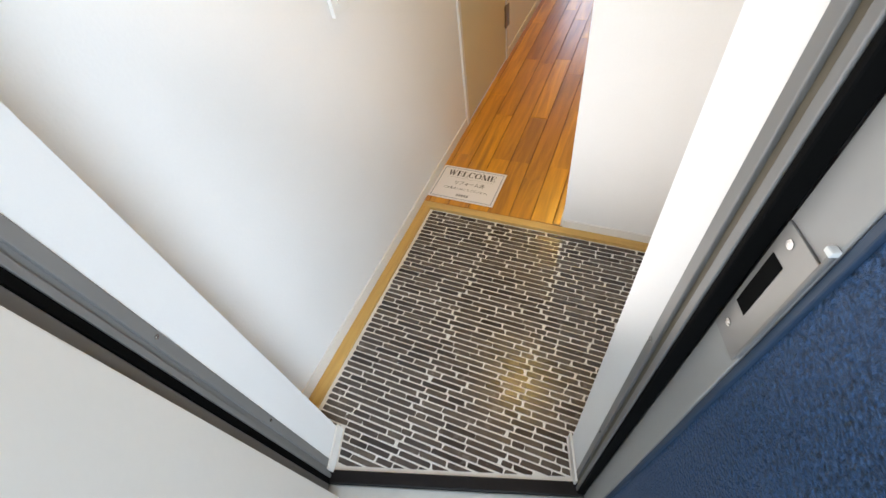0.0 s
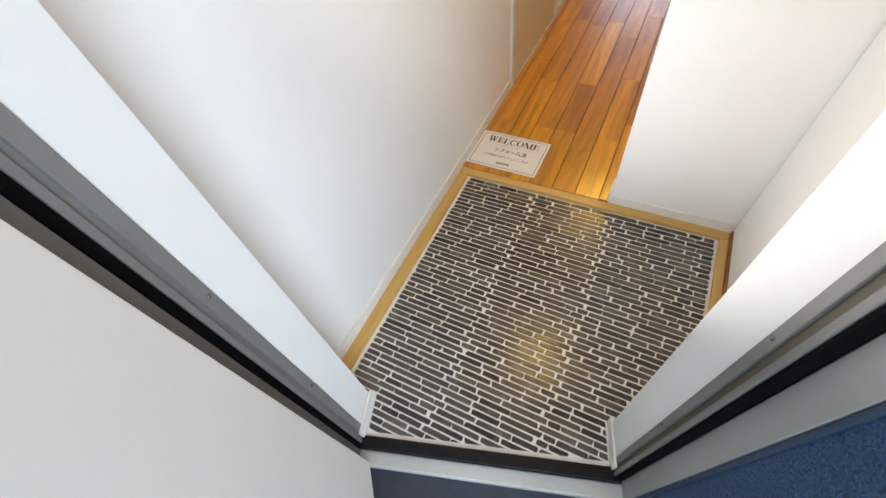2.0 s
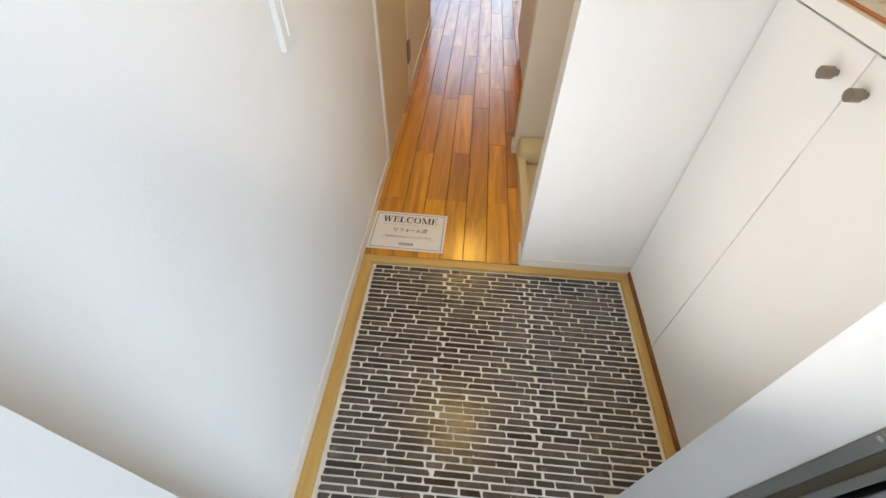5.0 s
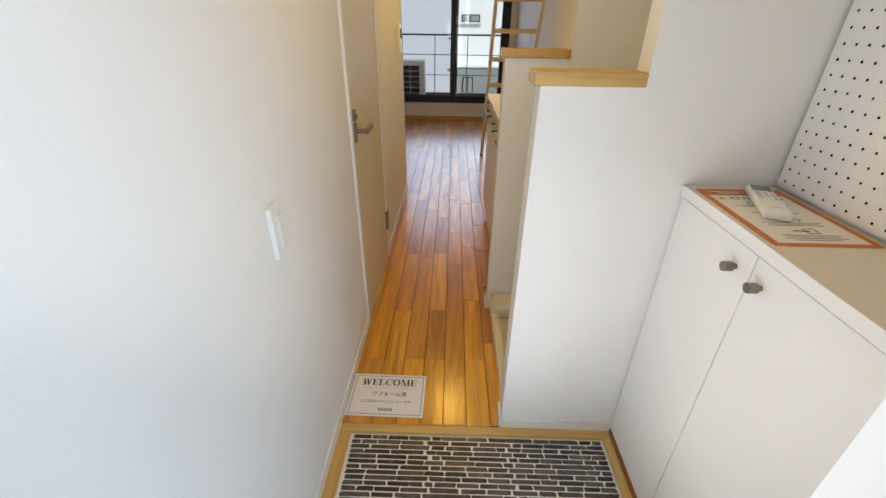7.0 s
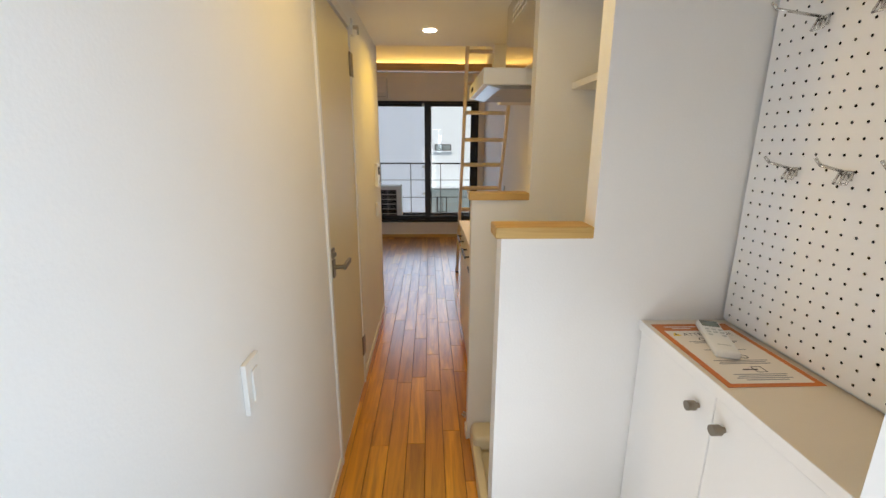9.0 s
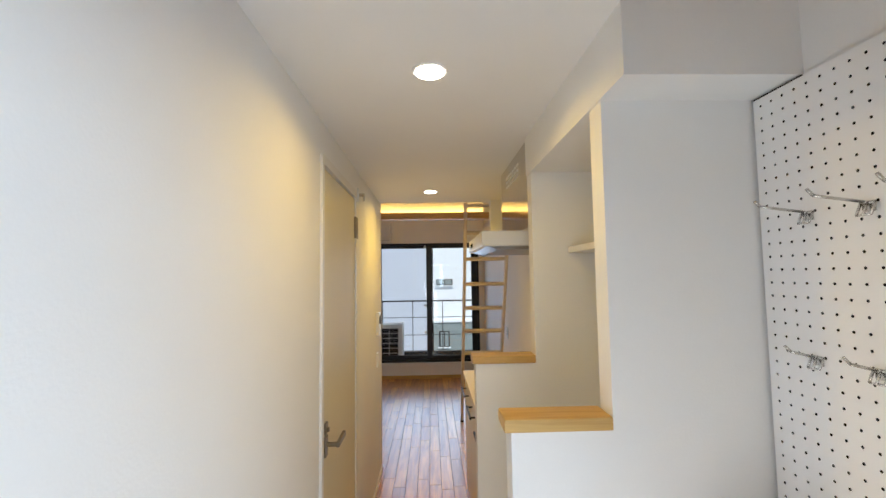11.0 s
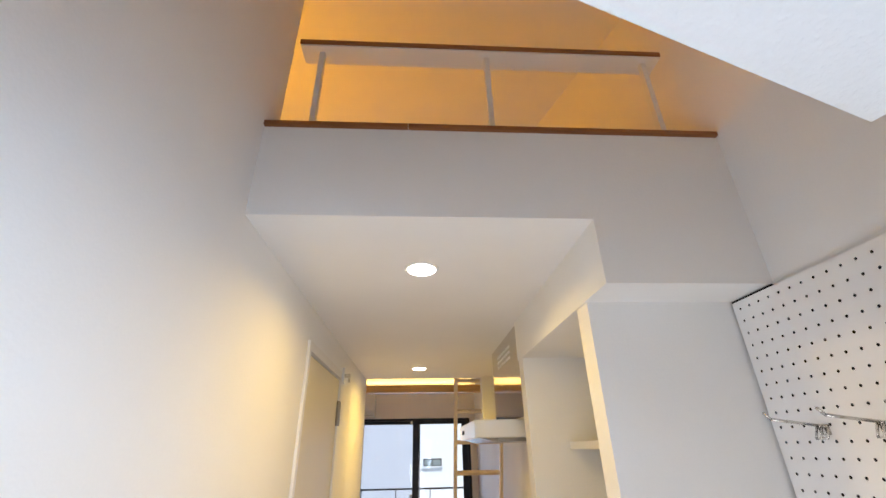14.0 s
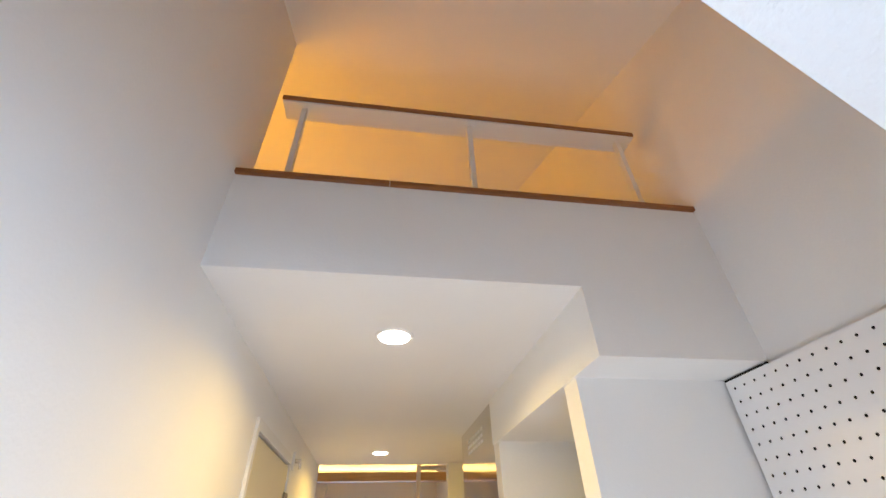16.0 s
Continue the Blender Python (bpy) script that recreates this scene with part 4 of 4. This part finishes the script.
# ---- downlights ----
for i, y in enumerate((0.18, 1.917)):
    dlg = thing("downlight", "round recessed downlight glowing warm white", "ceiling light", Matrix.Translation((0.415, y, 2.150)), "hall downlights")
    bm = bmesh.new()
    bmesh.ops.create_cone(bm, cap_ends=True, segments=32, radius1=0.050, radius2=0.054, depth=0.004)
    bmesh.ops.translate(bm, verts=bm.verts[:], vec=(0, 0, -0.0025))
    part("ring", bm, PLASTICW, dlg)
    bm = bmesh.new()
    bmesh.ops.create_cone(bm, cap_ends=True, segments=32, radius1=0.041, radius2=0.043, depth=0.003)
    bmesh.ops.translate(bm, verts=bm.verts[:], vec=(0, 0, -0.0065))
    part("diffuser", bm, LAMPGLOW, dlg, "glowing white diffuser")

# ---- wooden floor: planks ----
rng = random.Random(7)
floor = structure("floor_hall", boxes((0.0, -0.007, -0.06, 0.592, 2.45, -0.0045), (0.592, 0.07, -0.06, 1.232, 2.45, -0.0045), (-1.3, 2.45, -0.06, 1.232, WY, -0.0045)), GAP, "varnished reddish-brown narrow plank floor", "floor")
PW = 0.0885
plank_mesh = {}


def plank(x, ya, yb, w):
    ln = round(yb - ya, 2)
    key = (ln, round(w, 4))
    if key not in plank_mesh:
        b = bmesh.new()
        vs = box(b, 0.0011, 0.0006, -0.004, w - 0.0011, ln - 0.0006, 0.0)
        es = [e for e in b.edges if all(v.co.z > -0.001 for v in e.verts)]
        bmesh.ops.bevel(b, geom=es, offset=0.0012, segments=1, affect="EDGES")
        plank_mesh[key] = mesh_of("plank", b, FLOORW)
    ob = new("plank", plank_mesh[key])
    ob.location = (x, ya, 0)
    ob.parent = floor


def cuts(ya, yb):
    out, y = [ya], ya + rng.choice((0.14, 0.24, 0.33, 0.45))
    while y < yb - 0.12:
        out.append(round(y, 2))
        y += rng.choice((0.36, 0.45, 0.54, 0.60, 0.75, 0.90))
    return out + [yb]


far = []
count = 0
for c in range(-15, 14):
    x = 0.0275 + c * PW
    w = min(PW, 1.232 - x)
    if w < 0.02 or x < -1.3:
        continue
    ww = w
    if x < -PW:
        start = 2.45
    elif x < 0:
        ys = cuts(2.45, WY)
        far += [(x, ya, yb, PW) for ya, yb in zip(ys, ys[1:])]
        start, ww, x = -0.005, x + PW, 0.0005
    elif x < 0.5:
        start = -0.005
    elif x < 0.59:
        start = 0.0
        ww = PW
    else:
        start = 0.80
    ys = cuts(start, 2.45 if c == -1 else WY)
    for ya, yb in zip(ys, ys[1:]):
        if count < 300 and -0.01 <= x < 0.75 and yb - ya > 0.05 and not (x > 0.6 and ya < 2.0):
            plank(x, ya, yb, ww)
            count += 1
        elif not (x > 0.65 and yb < 2.0):
            far.append((x, ya, yb, ww))
bm = bmesh.new()
for x, ya, yb, ww in far:
    box(bm, x + 0.0009, ya + 0.0009, -0.004, x + ww - 0.0009, yb - 0.0009, 0.0)
ob = part("far_planks", bm, FLOORW, floor)
tagged(ob, kind="stuff")

# ---- entrance floor: stone strips ----
ROWP = 0.0189
rows = int(1.06 / ROWP)
rest = bmesh.new()
made = 0


def stone_outline(x0, x1, yb, yt):
    """A strip stone with slightly skewed ends and knocked corners."""
    c = [(x0 + rng.uniform(-0.003, 0.003), yb + rng.uniform(0, 0.0012)), (x1 + rng.uniform(-0.003, 0.003), yb + rng.uniform(0, 0.0012)),
         (x1 + rng.uniform(-0.003, 0.003), yt - rng.uniform(0, 0.0012)), (x0 + rng.uniform(-0.003, 0.003), yt - rng.uniform(0, 0.0012))]
    out = []
    for i in range(4):
        p, a, b = Vector(c[i]), Vector(c[i - 1]), Vector(c[(i + 1) % 4])
        k = rng.uniform(0.0012, 0.0030)
        out.append(p + (a - p).normalized() * k)
        out.append(p + (b - p).normalized() * k)
    return out


def clip(poly, inside_dist):
    """Keeps the part of a convex outline where inside_dist(x, y) > 0."""
    out = []
    for i in range(len(poly)):
        a, b = poly[i], poly[(i + 1) % len(poly)]
        da, db = inside_dist(a.x, a.y), inside_dist(b.x, b.y)
        if da > 0:
            out.append(a)
        if da * db < 0:
            out.append(a + (b - a) * (da / (da - db)))
    return out


def stone_bm(bm, poly, z):
    cx = sum(p.x for p in poly) / len(poly)
    cy = sum(p.y for p in poly) / len(poly)
    low = [bm.verts.new((p.x, p.y, -0.016)) for p in poly]
    up = [bm.verts.new((p.x, p.y, z - 0.0012)) for p in poly]
    top = [bm.verts.new((cx + (p.x - cx) * 0.975, cy + (p.y - cy) * 0.90, z)) for p in poly]
    n = len(poly)
    for i in range(n):
        j = (i + 1) % n
        bm.faces.new((low[i], low[j], up[j], up[i]))
        bm.faces.new((up[i], up[j], top[j], top[i]))
    bm.faces.new(top)


def lay_stone(x0, x1, yb, yt):
    global made
    poly = stone_outline(x0, x1, yb, yt)
    poly = clip(poly, lambda px, py: entry_n(px, py) - 0.021)
    if len(poly) < 3:
        return
    mx = sum(p.x for p in poly) / len(poly)
    my = sum(p.y for p in poly) / len(poly)
    if entry_n(mx, my) < 0.121:
        poly = clip(poly, lambda px, py: entry_u(px, py) - 0.010)
        poly = clip(poly, lambda px, py: DW - 0.010 - entry_u(px, py)) if len(poly) > 2 else poly
    if len(poly) < 3:
        return
    area = abs(sum(poly[i].x * poly[(i + 1) % len(poly)].y - poly[(i + 1) % len(poly)].x * poly[i].y for i in range(len(poly)))) / 2
    if area < 6e-5:
        return
    z = -0.0125 + rng.uniform(-0.0006, 0.0006)
    if made < 300 and (my < -0.10):
        b = bmesh.new()
        stone_bm(b, poly, z)
        part("stone", b, STONE, entry_floor)
        made += 1
    else:
        stone_bm(rest, poly, z)


for r in range(rows):
    yt = -0.0445 - r * ROWP
    yb = yt - ROWP + 0.0038
    # mesh-backed sheets side by side, their ends keyed into one another, and a strip of cut pieces at the cabinet
    for k, (seam, nxt) in enumerate(((0.0585, 0.333), (0.333, 0.622), (0.622, 0.911), (0.911, 0.957))):
        jag = [(0.010 if (r + m) % 2 else -0.009) + rng.uniform(-0.003, 0.003) if m in (1, 2, 3) else 0.0 for m in (k, k + 1)]
        left, right = seam + jag[0], nxt + jag[1] - (0.0060 if k < 2 else 0.0042)
        ends, x = [left], left + rng.choice((0.035, 0.05, 0.07, 0.085, 0.1))
        while x < right - 0.03:
            ends.append(x)
            x += rng.choice((0.058, 0.075, 0.085, 0.095, 0.105))
        ends.append(right)
        for x0, x1 in zip(ends, ends[1:]):
            lay_stone(x0, x1 - (0.0045 if x1 < right else 0.0), yb, yt)
tagged(part("stone_rows", rest, STONE, entry_floor), kind="stuff")
